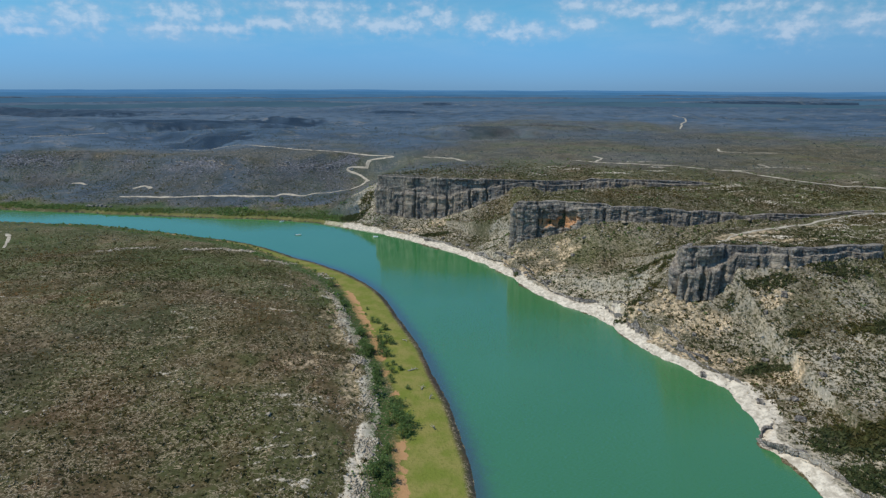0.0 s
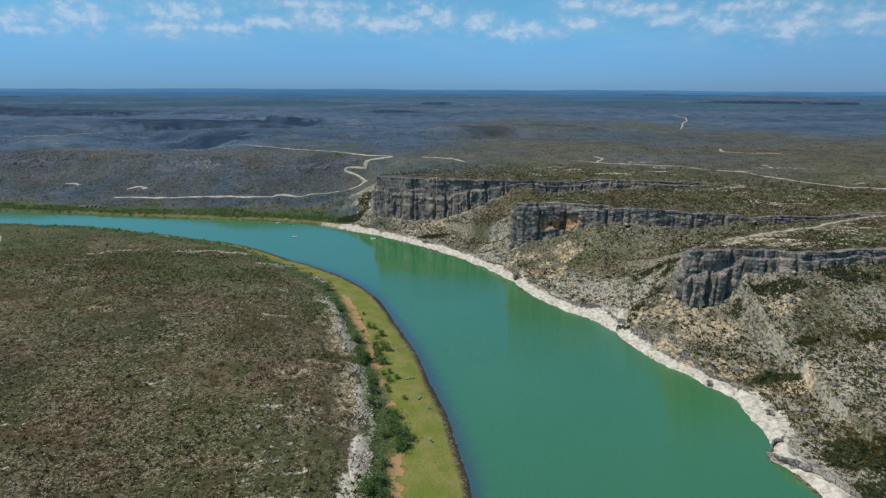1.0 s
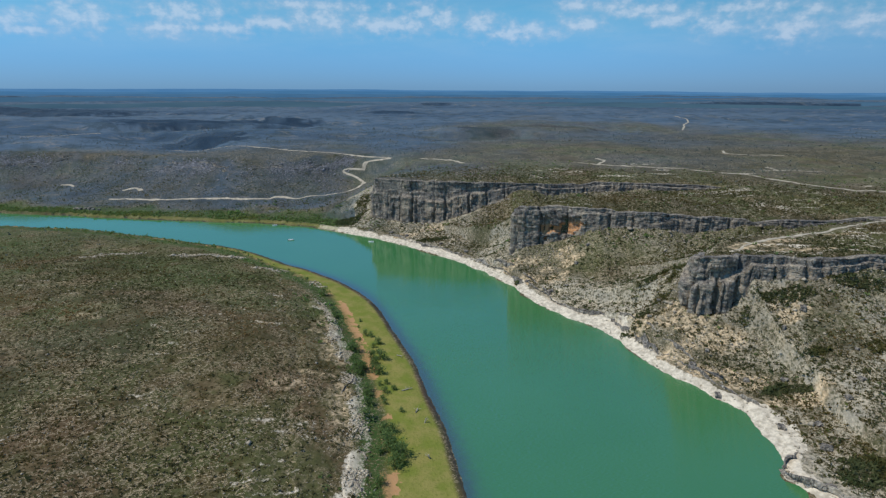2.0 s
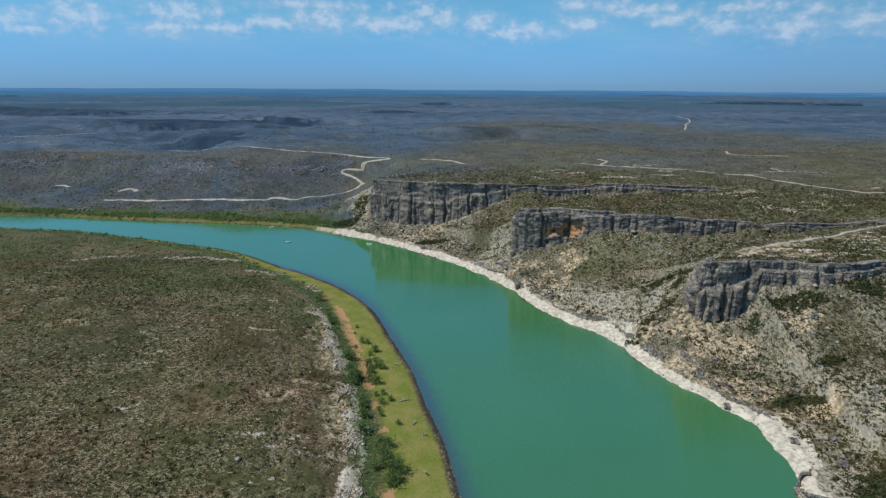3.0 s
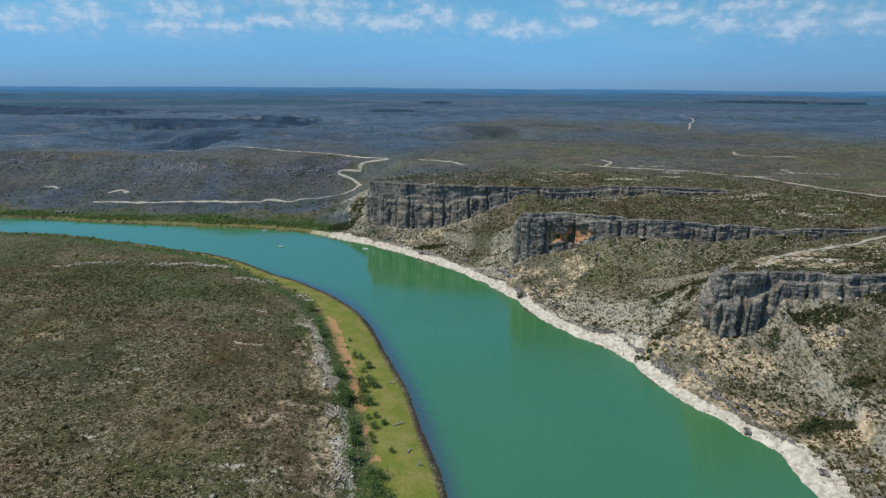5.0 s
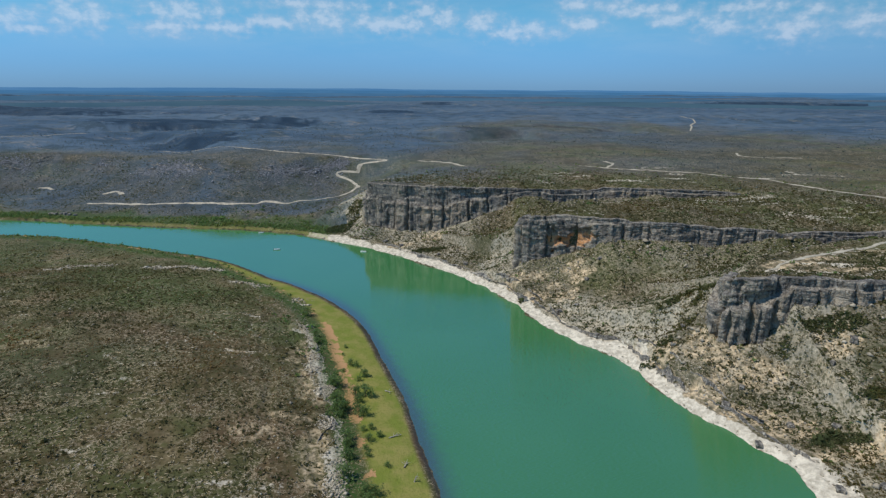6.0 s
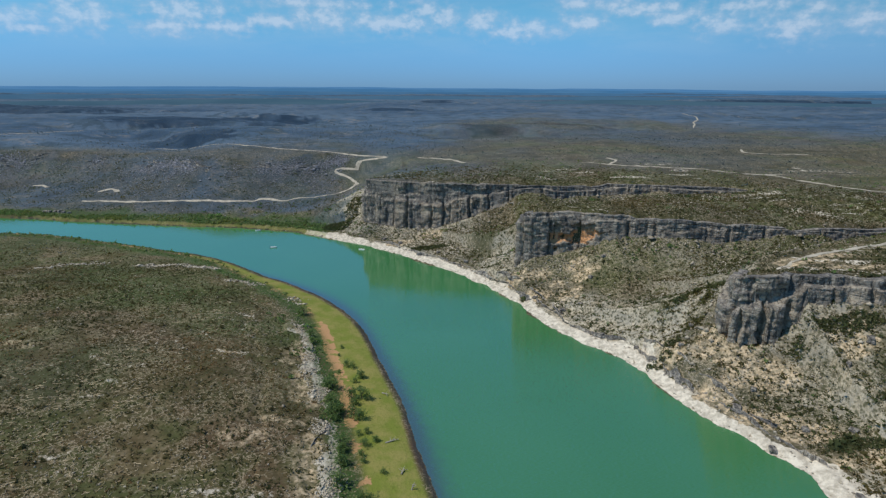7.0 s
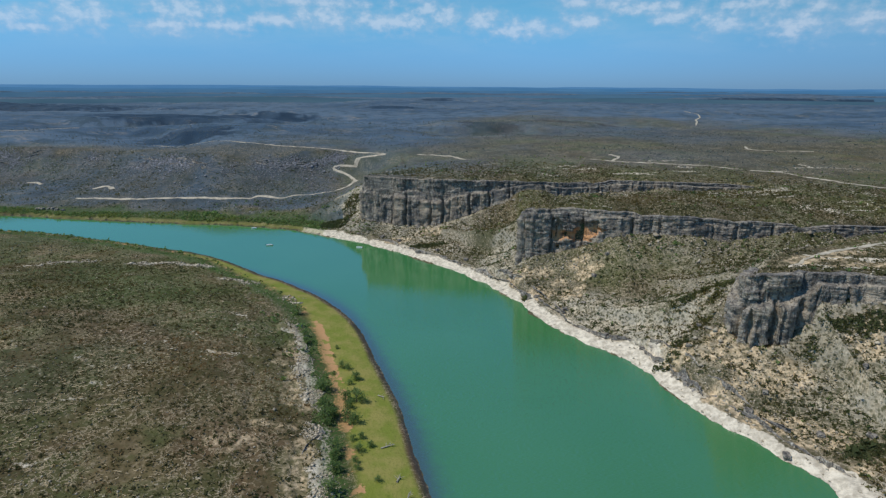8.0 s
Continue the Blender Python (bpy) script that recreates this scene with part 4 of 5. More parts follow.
def build_ledge(label, rows, seed, mat=None):
    """A low band of outcropping beds; rows: x, y, foot, top."""
    line = jitter(smooth_line(rows, 4), 1.5, 2.6, seed)
    line[:, 3] -= np.clip(fbm(line[:, 0], line[:, 1], 9.0, seed + 1, 3), 0, 1) * 2.6
    top = empty("limestone_ledge", (line[0, 0], line[0, 1], 0))
    tagged(top, label, "ledge", "outcropping ledges")
    cliff_face("rock_face", line, 0, 10 ** 6, seed, top, flute=2.5, bench=0.2, setback=0.4, mat=mat, step=0.5, deep_cap=0.10)


def bank_rows(y0, y1, inland, foot, tall):
    """A ledge that follows the near bank at a distance from the water."""
    out = []
    for y in np.arange(y1, y0, -9.0):
        i = int(np.argmin(np.abs(shore_l[:, 1] - y)))
        a, b_ = shore_l[max(0, i - 1)], shore_l[i + 1]
        d = b_ - a
        d = d / np.hypot(*d)
        w = float(np.interp(y, [150, 215, 350, 400], [23, 20, 18, 10]))
        x = float(np.interp(y, shore_l[:, 1], shore_l[:, 0])) - d[1] * (w + inland + 2.5 * math.sin(y * 0.11 + inland))
        yy = y + d[0] * (w + inland)
        z = float(height(x + 1.5, yy)[0])
        out.append((x, yy, z - 0.3 + foot, z + tall * (0.7 + 0.5 * math.sin(y * 0.23 + inland) ** 2)))
    return out


for k, inland in enumerate((-5.0, 3.0, 12.0)):
    for first, last in ((-132, -188), (-196, -246), (-256, -318), (-326, -372), (-392, -470), (-486, -560)):
        q = rim_w[(rim_w[:, 0] <= first + 9 * k) & (rim_w[:, 0] >= last + 9 * k)]
        x, y = q[:, 0], q[:, 1] + inland + 4 * np.sin(q[:, 0] * 0.09 + k)
        z = height(x, y)
        tall = (1.3, 1.8, 1.0)[k] * (0.7 + 0.5 * np.sin(x * 0.13 + k * 2))
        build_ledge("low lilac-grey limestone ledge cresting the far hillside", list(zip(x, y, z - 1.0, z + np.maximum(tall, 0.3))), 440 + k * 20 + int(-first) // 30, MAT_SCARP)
BANK = "pale grey bedded limestone ledge along the near bank"
for seed, inland, y0, y1, tall in ((610, 10.5, 150, 338, 0.30), (614, 13.0, 150, 338, 0.22)):
    build_ledge(BANK, bank_rows(y0, y1, inland, 0, tall), seed, MAT_PALE)
STEP = "grey broken limestone step above the pale shore shelf"
for seed, y0, y1, inland in ((770, 206, 262, 8.8), (774, 258, 318, 8.2), (778, 314, 372, 8.6), (782, 370, 432, 8.0), (786, 430, 500, 8.0), (790, 236, 300, 12.5), (794, 340, 402, 12.0)):
    i0, i1 = int(np.argmin(np.abs(shore_r[:, 1] - y0))), int(np.argmin(np.abs(shore_r[:, 1] - y1)))
    rows = []
    for k in range(i0, i1 + 1):
        dx, dy = shore_r[k + 1] - shore_r[k - 1]
        ln = math.hypot(dx, dy)
        x, y = shore_r[k, 0] + dy / ln * inland, shore_r[k, 1] - dx / ln * inland
        z = float(height(x, y)[0])
        rows.append((x, y, z - 1.2, z + 1.5 + 0.8 * math.sin(y * 0.3 + seed)))
    build_ledge(STEP, rows, seed, MAT_PALE)
SHELF = "weathered grey limestone shelf at the water's edge"
build_ledge(SHELF, [(140, 138, 0.2, 4.0), (133, 152, 0.2, 4.6), (128, 165, 0.2, 4.4), (123, 175, 0.2, 4.0), (122, 184, 0.2, 3.0), (126, 194, 0.6, 2.4)], 640, MAT_PALE)

# ---- dirt roads ----
ROAD_CELLS = np.zeros((600, 500), bool)


def build_road(name, pts, width, label):
    p = smooth_line(pts, 10)
    seg = np.r_[0, np.cumsum(np.hypot(*np.diff(p, axis=0).T))]
    u = np.arange(0, seg[-1], 1.2)
    x, y = np.interp(u, seg, p[:, 0]), np.interp(u, seg, p[:, 1])
    tx, ty = np.gradient(x), np.gradient(y)
    ln = np.hypot(tx, ty) + 1e-9
    x, y = x + fbm(u, u * 0, 40.0, 5, 2) * 1.2 * -ty / ln, y + fbm(u, u * 0, 40.0, 5, 2) * 1.2 * tx / ln
    half = width / 2 * (1 + fbm(u, u * 0 + 9, 9.0, 7, 3) * 0.4)
    off = np.array([-1, -0.5, 0, 0.5, 1])
    X = x[:, None] - (ty / ln * half)[:, None] * off
    Y = y[:, None] + (tx / ln * half)[:, None] * off
    r = np.hypot(x, y)
    Z = seat(X.ravel(), Y.ravel()).reshape(X.shape)
    Z = Z + (0.10 + 0.00035 * r)[:, None] * (1.15 - 0.5 * np.abs(off))
    f = grid_faces(len(u), 5)
    ob = mesh_object(name, np.stack([X, Y, Z], -1).reshape(-1, 3), f, MAT_ROAD, None, True)
    tagged(ob, label, "dirt road", kind="structure")
    for du in (-1.5, 0, 1.5):
        for dv in (-1.5, 0, 1.5):
            ROAD_CELLS[np.clip(((X + du + 800) / 3).astype(int), 0, 599), np.clip(((Y + dv - 200) / 3).astype(int), 0, 499)] = True


def on_road(x, y):
    return ROAD_CELLS[np.clip(((x + 800) / 3).astype(int), 0, 599), np.clip(((y - 200) / 3).astype(int), 0, 499)]


TRACK = "pale caliche dirt track through the scrub"
build_road("road_west", [(-366, 627), (-307, 618), (-241, 612), (-191, 614), (-180, 621), (-155, 617), (-143, 623), (-123, 620)], 3.4, TRACK)
build_road("road_switchback", [(-126, 622), (-106, 632), (-91, 657), (-101, 683), (-119, 699), (-98, 709), (-92, 718), (-63, 724)], 3.8, TRACK)
build_road("road_upper", [(-63, 724), (-106, 733), (-182, 750), (-246, 784), (-312, 815), (-400, 850)], 2.6, TRACK)
build_road("road_ridge", [(-24, 700), (10, 655), (27, 628)], 4.0, TRACK)
build_road("road_plateau", [(139, 613), (160, 598), (208, 570), (254, 553), (284, 541), (293, 521), (325, 474), (342, 463), (362, 450)], 3.0, TRACK)
build_road("road_spur", [(160, 598), (172, 618), (168, 634)], 4.0, TRACK)
build_road("road_clifftop", [(150, 300), (168, 309), (195, 320), (228, 335), (255, 344), (281, 354), (330, 372)], 1.9, TRACK)
build_road("road_distant", [(462, 1120), (495, 1190), (526, 1262), (559, 1324), (585, 1390), (600, 1440), (592, 1490)], 3.2, TRACK)
build_road("road_bend", [(363, 744), (354, 712), (387, 697), (410, 692)], 4.0, TRACK)
build_road("road_landing", [(-368, 657), (-355, 664), (-342, 652)], 5.0, TRACK)
build_road("road_hollow", [(-456, 686), (-444, 684), (-434, 677)], 6.0, TRACK)
build_road("road_mesa", [(-640, 880), (-600, 905), (-560, 955)], 4.0, TRACK)
build_road("road_point", [(-346, 421), (-364, 450), (-372, 462), (-381, 471)], 2.6, TRACK)


# ---- vegetation and stones, too many to count ----
def sector(rng, n, r0, r1, half):
    r = np.sqrt(rng.uniform(r0 * r0, r1 * r1, n))
    a = np.radians(rng.uniform(-half, half, n))
    return r * np.sin(a), r * np.cos(a)


def shrubs(name, x, y, z, size, tone, leaves, seed, mat, tall=0.8, leaf=0.55):
    """Each shrub is a loose dome of leaf sprays."""
    rng = np.random.default_rng(seed)
    n = len(x)
    d = rng.normal(size=(n, leaves, 3))
    d[..., 2] = np.abs(d[..., 2])
    d /= np.linalg.norm(d, axis=2)[..., None]
    d *= rng.uniform(0.35, 1.0, (n, leaves, 1)) * size[:, None, None] * rng.uniform(0.75, 1.25, (n, 1, 3))
    d[..., 2] *= tall
    c = np.stack([x, y, z], -1)[:, None] + d
    v = c[:, :, None, :] + rng.normal(size=(n, leaves, 3, 3)) * (size[:, None, None, None] * leaf * 0.62)
    v[..., 2] = np.maximum(v[..., 2], (z - 0.1)[:, None, None])
    F = np.arange(n * leaves * 3).reshape(-1, 3)
    return mesh_object(name, v.reshape(-1, 3), F, mat, None, False, floats={"tone": np.repeat(tone, leaves * 3)})


def scatter_scrub():
    rng = np.random.default_rng(11)
    x, y = sector(rng, 290000, 118, 625, 47)
    xb, yb = sector(rng, 16000, 6, 118, 180)
    x, y = np.r_[x, xb], np.r_[y, yb]
    v = lookup(x, y)
    dens = fbm(x, y, 26.0, 131, 4)
    lft = (~v["land_r"]) & (v["dl"] > 0)
    keep = rng.uniform(0, 1, len(x))
    p = np.zeros(len(x))
    p = np.where(lft & (v["e"] > 12), 0.60 + 0.3 * dens - 0.42 * np.exp(-np.maximum(v["e"] - 12, 0) / 12.0), p)
    p = np.where(v["inn"] & (v["s"] > 2.5), 0.70 + 0.4 * dens, p)
    p = np.where(v["land_r"] & ~v["inn"] & (v["dr"] > 11), 0.58 + 0.4 * dens, p)
    ok = (keep < p * sstep(625, 480, v["r"])) & (v["z"] > 0.8) & ~on_road(x, y)
    x, y = x[ok], y[ok]
    right = v["land_r"][ok]
    n = len(x)
    size = np.exp(rng.normal(-0.60, 0.36, n)) * np.where(right, 1.1, 0.92)
    tone = np.clip(rng.uniform(0, 1, n) * 0.7 + fbm(x, y, 34.0, 133, 4) * 0.5 + 0.08, 0, 1) * np.where(right, 0.75, 1.0)
    tagged(shrubs("scrub", x, y, seat(x, y), size, tone, 5, 12, MAT_SCRUB, 0.38, 0.75), "olive-brown thorn scrub dotted over dry ground", "scrub", kind="stuff")
    x, y = sector(rng, 150000, 460, 1700, 44)
    v = lookup(x, y)
    dens = fbm(x, y, 70.0, 135, 4)
    ok = (rng.uniform(0, 1, len(x)) < (0.7 + 0.6 * dens) * sstep(1400, 780, np.hypot(x, y)) * sstep(460, 620, np.hypot(x, y))) & ~on_road(x, y) & (v["z"] > 1.5) & ~(v["land_r"] & (v["dr"] < 12))
    x, y = x[ok], y[ok]
    n = len(x)
    size = np.exp(rng.normal(-0.05, 0.33, n)) * (0.6 + np.hypot(x, y) / 1600)
    tone = np.clip(rng.uniform(0, 0.9, n) + fbm(x, y, 90.0, 137, 3) * 0.3, 0, 1)
    tagged(shrubs("distant_scrub", x, y, seat(x, y), size * 0.55, tone, 3, 13, MAT_HAZY_CEDAR, 0.2, 1.0), "dark scrub spread over the far plateau", "scrub", kind="stuff")
    # rounder bushes on the talus
    x, y = sector(rng, 85000, 118, 560, 47)
    v = lookup(x, y)
    ok = v["land_r"] & ~v["inn"] & (v["dr"] > 10) & (rng.uniform(0, 1, len(x)) < 0.6 + 0.40 * fbm(x, y, 18.0, 139, 4)) & (x > -95)
    x, y = x[ok], y[ok]
    fx, fy = rng.uniform(-640, -95, 34000), rng.uniform(555, 765, 34000)
    fv = lookup(fx, fy)
    keep = fv["land_r"] & ((~fv["inn"]) | (fv["s"] < 25)) & (fv["dr"] > 24) & (rng.uniform(0, 1, len(fx)) < 0.55 + 0.6 * fbm(fx, fy, 26.0, 143, 4)) & ~on_road(fx, fy)
    x, y = np.r_[x, fx[keep]], np.r_[y, fy[keep]]
    thin = rng.uniform(0, 1, len(x)) > within(x, y, CREAM, 161) * 0.6
    more = [(rng.uniform(a - p, a + p, int(p * q * 6.5)), rng.uniform(b_ - q, b_ + q, int(p * q * 6.5))) for a, b_, p, q in DENSE]
    mx, my = np.concatenate([m[0] for m in more]), np.concatenate([m[1] for m in more])
    inside_patch = rng.uniform(0, 1, len(mx)) < within(mx, my, DENSE, 163)
    x, y = np.r_[x[thin], mx[inside_patch]], np.r_[y[thin], my[inside_patch]]
    n = len(x)
    size = np.exp(rng.normal(-0.54, 0.38, n)) * (1 + 0.45 * within(x, y, DENSE, 163)) * np.where(x < -95, 0.8, 1.0)
    tagged(shrubs("slope_bushes", x, y, seat(x, y), size, np.clip(rng.uniform(0, 0.85, n), 0, 1), 10, 15, MAT_BUSH, 0.85, 0.62), "dark grey-green bushes rooted among the talus", "bushes", kind="stuff")
    # greener thickets: under the cliffs, by the water, in the hollows
    x, y = sector(rng, 75000, 118, 640, 47)
    v = lookup(x, y)
    gx = fbm(x, y, 30.0, 141, 3)
    p = np.where(v["land_r"] & ~v["inn"] & (v["s"] < 16), 0.35 * sstep(0.0, 0.5, gx), 0)
    p = np.where(v["land_r"] & (v["dr"] > 12), np.maximum(p, 0.03), p)
    fb = v["land_r"] & (x < -100)
    p = np.where(fb, np.where((v["dr"] > 6) & (v["dr"] < 20 + gx * 8), 1.0, np.minimum(p, 0.1)), p)
    lb = (~v["land_r"]) & (v["dl"] > 0)
    p = np.where(lb & (y > 345) & (v["e"] > 0) & (v["e"] < 10), 0.30, p)
    p = np.where(lb & (x < -185) & (v["dl"] > 2) & (v["dl"] < 8), 0.65, p)
    p = np.where(lb & (y < 345) & (v["e"] > 5) & (v["e"] < 10), 0.34, p)
    p = np.where(lb & (y < 345) & (v["e"] >= 10) & (v["e"] < 24), 0.40 * sstep(0.15, 0.5, fbm(x, y, 9.0, 187, 3)), p)
    ok = rng.uniform(0, 1, len(x)) < p
    # the same thicket farther along the opposite bank
    wx, wy = rng.uniform(-660, -235, 26000), rng.uniform(560, 645, 26000)
    w = lookup(wx, wy)
    more = w["land_r"] & (w["dr"] > 5) & (w["dr"] < 15 + fbm(wx, wy, 30.0, 141, 3) * 6) & (np.hypot(wx, wy) > 640)
    x, y, v = np.r_[x[ok], wx[more]], np.r_[y[ok], wy[more]], {"land_r": np.r_[v["land_r"][ok], w["land_r"][more]]}
    n = len(x)
    size = np.exp(rng.normal(-0.05, 0.32, n)) * np.where(v["land_r"] & (x > -100), 0.8, np.where(v["land_r"], np.where(x < -235, 1.0, 1.35), 1.0))
    tagged(shrubs("riverside_thicket", x, y, seat(x, y), size, rng.uniform(0, 0.8, n), 14, 14, MAT_GREEN, 0.9), "green willow and cane thicket in damp hollows", "thicket", kind="stuff")


def scatter_stones():
    rng = np.random.default_rng(21)
    x, y = sector(rng, 190000, 118, 560, 47)
    v = lookup(x, y)
    patch, streaks = fbm(x, y, 22.0, 101, 4), fbm(x * 0.35, y, 14.0, 103, 4)
    lft = (~v["land_r"]) & (v["dl"] > 0)
    e, dr = v["e"], v["dr"]
    p = np.zeros(len(x))
    p = np.where(lft & (e > 8), 0.045 + 0.32 * sstep(0.15, 0.8, patch * 0.5 + streaks * 0.6 + 0.25 * sstep(230, 150, y)) + 0.55 * np.exp(-np.maximum(e - 10, 0) / 8.0) * (1 - sstep(330, 400, y)), p)
    p = np.where(v["land_r"] & ~v["inn"] & (dr > 1), 0.20 + 0.36 * patch, p)
    p = np.where(v["land_r"] & (dr > 0.5) & (dr < 10) & (x > -110), np.where(dr > 5.5, 0.30, np.where(dr < 2.2, 0.22, 0.05)), p)
    p = np.where(v["inn"] & (v["s"] > 3), 0.16 + 0.5 * sstep(0.3, 0.8, streaks + 0.6 * np.exp(-v["s"] / 9)), p)
    p = np.where(lft, np.maximum(p, within(x, y, LEDGES, 173) * 0.45), p)
    ok = (rng.uniform(0, 1, len(x)) < p) & (v["z"] > 0.1)
    x, y = x[ok], y[ok]
    n = len(x)
    size = np.exp(rng.normal(-1.05, 0.42, n)) * np.where(v["inn"][ok], 0.75, np.where(dr[ok] > 0, 1.0, 0.66))
    tone = np.clip(rng.normal(np.where(dr[ok] > 0, 0.38, 0.26), 0.20), 0, 1)
    tagged(rocks("loose_stones", x, y, seat(x, y), size, tone, 22, MAT_STONE, "oct"), "pale angular limestone rubble strewn over the slopes", "stones", kind="stuff")
    # blocks fallen along the foot of the walls
    X, Y = [], []
    for line, a, b_ in ((rim_a, (236, 287), (137, 303)), (rim_b, (300, 376), (60, 414)), (rim_c, (236, 490), (-64, 548))):
        i, j = sorted((near_index(line, *a), near_index(line, *b_)))
        q = line[i:j, :2]
        seg = np.r_[0, np.cumsum(np.hypot(*np.diff(q, axis=0).T))]
        u = rng.uniform(0, seg[-1], int(seg[-1] * 5))
        gx, gy = np.interp(u, seg, q[:, 0]), np.interp(u, seg, q[:, 1])
        d = np.stack([np.interp(u + 2, seg, q[:, 0]) - gx, np.interp(u + 2, seg, q[:, 1]) - gy], -1)
        d /= np.linalg.norm(d, axis=1)[:, None] + 1e-6
        o = np.abs(rng.normal(0, np.where(gy > 600, 16, 8), len(u))) + 0.5
        X.append(gx - d[:, 1] * o)
        Y.append(gy + d[:, 0] * o)
    x, y = np.concatenate(X), np.concatenate(Y)
    size = np.exp(rng.normal(-1.0, 0.5, len(x))) * np.where(y > 600, 2.0, 1.0)
    tagged(rocks("scree_blocks", x, y, seat(x, y), size, np.clip(rng.normal(np.where(y > 600, 0.12, 0.35), 0.2), 0, 1), 23, MAT_STONE, "oct"), "grey limestone blocks piled at the foot of cliffs", "scree", kind="stuff")
    # the broken crest of the far hillside
    q = rim_w[:, :2][(rim_w[:, 0] > -640)]
    seg = np.r_[0, np.cumsum(np.hypot(*np.diff(q, axis=0).T))]
    u = rng.uniform(0, seg[-1], 38000)
    thick = fbm(u, u * 0, 55.0, 203, 4)
    ok = rng.uniform(-0.7, 0.6, len(u)) < thick
    u, thick = u[ok], thick[ok]
    x, y = np.interp(u, seg, q[:, 0]), np.interp(u, seg, q[:, 1])
    o = np.where(rng.uniform(0, 1, len(u)) < 0.7, rng.normal(1, 7, len(u)), rng.exponential(22, len(u)))
    y = y - o + fbm(u, u * 0 + 4, 45.0, 207, 4) * 11
    x = x + rng.normal(0, 3, len(u))
    size = np.exp(rng.normal(-1.0, 0.50, len(u)))
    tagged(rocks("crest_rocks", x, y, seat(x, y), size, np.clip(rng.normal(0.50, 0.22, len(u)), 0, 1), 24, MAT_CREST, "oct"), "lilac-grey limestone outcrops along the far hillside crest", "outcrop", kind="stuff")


def scatter_bank_rubble():
    """Blocks that break off the bedded rock of the near bank."""
    rng = np.random.default_rng(31)
    x, y = rng.uniform(-130, 0, 200000), rng.uniform(145, 350, 200000)
    v = lookup(x, y)
    e = v["e"] + fbm(x, y, 14.0, 221, 3) * 3
    p = np.where(~v["land_r"] & (v["dl"] > 0), sstep(8.5, 10.5, e) * sstep(18, 12.5, e), 0) * sstep(345, 325, y) * sstep(-0.35, 0.35, fbm(x, y, 8.0, 223, 3))
    ok = rng.uniform(0, 1, len(x)) < p
    x, y = x[ok], y[ok]
    size = np.exp(rng.normal(-1.35, 0.45, len(x)))
    tone = np.clip(rng.normal(0.64, 0.26, len(x)), 0, 1)
    # pale outcrops across the brushy point
    for k, (x0, y0, x1, y1, many) in enumerate(((-206, 427, -178, 432, 420), (-178, 432, -150, 427, 420), (-272, 419, -246, 432, 200), (-246, 432, -230, 431, 110), (-136, 403, -110, 396, 190), (-88, 374, -76, 362, 110))):
        u = rng.uniform(0, 1, many)
        x, y = np.r_[x, x0 + (x1 - x0) * u + rng.normal(0, 1.5, many)], np.r_[y, y0 + (y1 - y0) * u + 1.6 * np.sin(u * 9 + k) + rng.normal(0, 1.0, many) * (0.6 + 1.6 * np.sin(u * 5 + k) ** 2)]
        size, tone = np.r_[size, np.exp(rng.normal(-0.80, 0.45, many))], np.r_[tone, np.clip(rng.normal(0.62, 0.25, many), 0, 1)]
    tagged(rocks("bank_rubble", x, y, seat(x, y), size, tone, 32, MAT_STONE, "oct", None, 0.5), "pale grey limestone blocks weathering out of the near bank", "rubble", kind="stuff")


def scatter_brush():
    """Bleached dead branches lying in bent strips among the scrub."""
    rng = np.random.default_rng(41)
    x, y = sector(rng, 42000, 118, 420, 47)
    v = lookup(x, y)
    ok = (~v["land_r"]) & (v["e"] > 14) & (rng.uniform(0, 1, len(x)) < 0.05 + 0.45 * sstep(-0.1, 0.5, fbm(x, y, 40.0, 231, 4)) * sstep(420, 240, np.hypot(x, y)))
    x, y = x[ok], y[ok]
    n, k = len(x), 5
    turn = rng.uniform(0, 6.283, n)[:, None] + np.cumsum(rng.normal(0, 0.75, (n, k)), axis=1)
    step = rng.uniform(0.25, 0.65, (n, 1))
    px_, py_ = x[:, None] + np.cumsum(np.cos(turn) * step, axis=1), y[:, None] + np.cumsum(np.sin(turn) * step, axis=1)
    z = seat(x, y)[:, None] + rng.uniform(0.2, 0.45, (n, k))
    wide = rng.uniform(0.035, 0.08, (n, 1)) * np.array([0.6, 1, 1, 0.9, 0.4])
    ox, oy = -np.sin(turn) * wide, np.cos(turn) * wide
    rows = [np.stack([px_ + ox * f, py_ + oy * f, z + dz], -1) for f, dz in ((-1, -0.12), (0, 0.06), (1, -0.12))]
    V = np.stack(rows, 2).reshape(-1, 3)
    f = []
    for i in range(k - 1):
        for j in range(2):
            a = i * 3 + j
            f.append((a, a + 3, a + 4, a + 1))
    F = (np.array(f)[None] + (np.arange(n) * k * 3)[:, None, None]).reshape(-1, 4)
    tagged(mesh_object("dead_brush", V, F, MAT_BRUSH, None, False), "bleached tan dead branches tangled in the scrub", "brush", kind="stuff")


scatter_scrub()
scatter_stones()
scatter_brush()
scatter_bank_rubble()


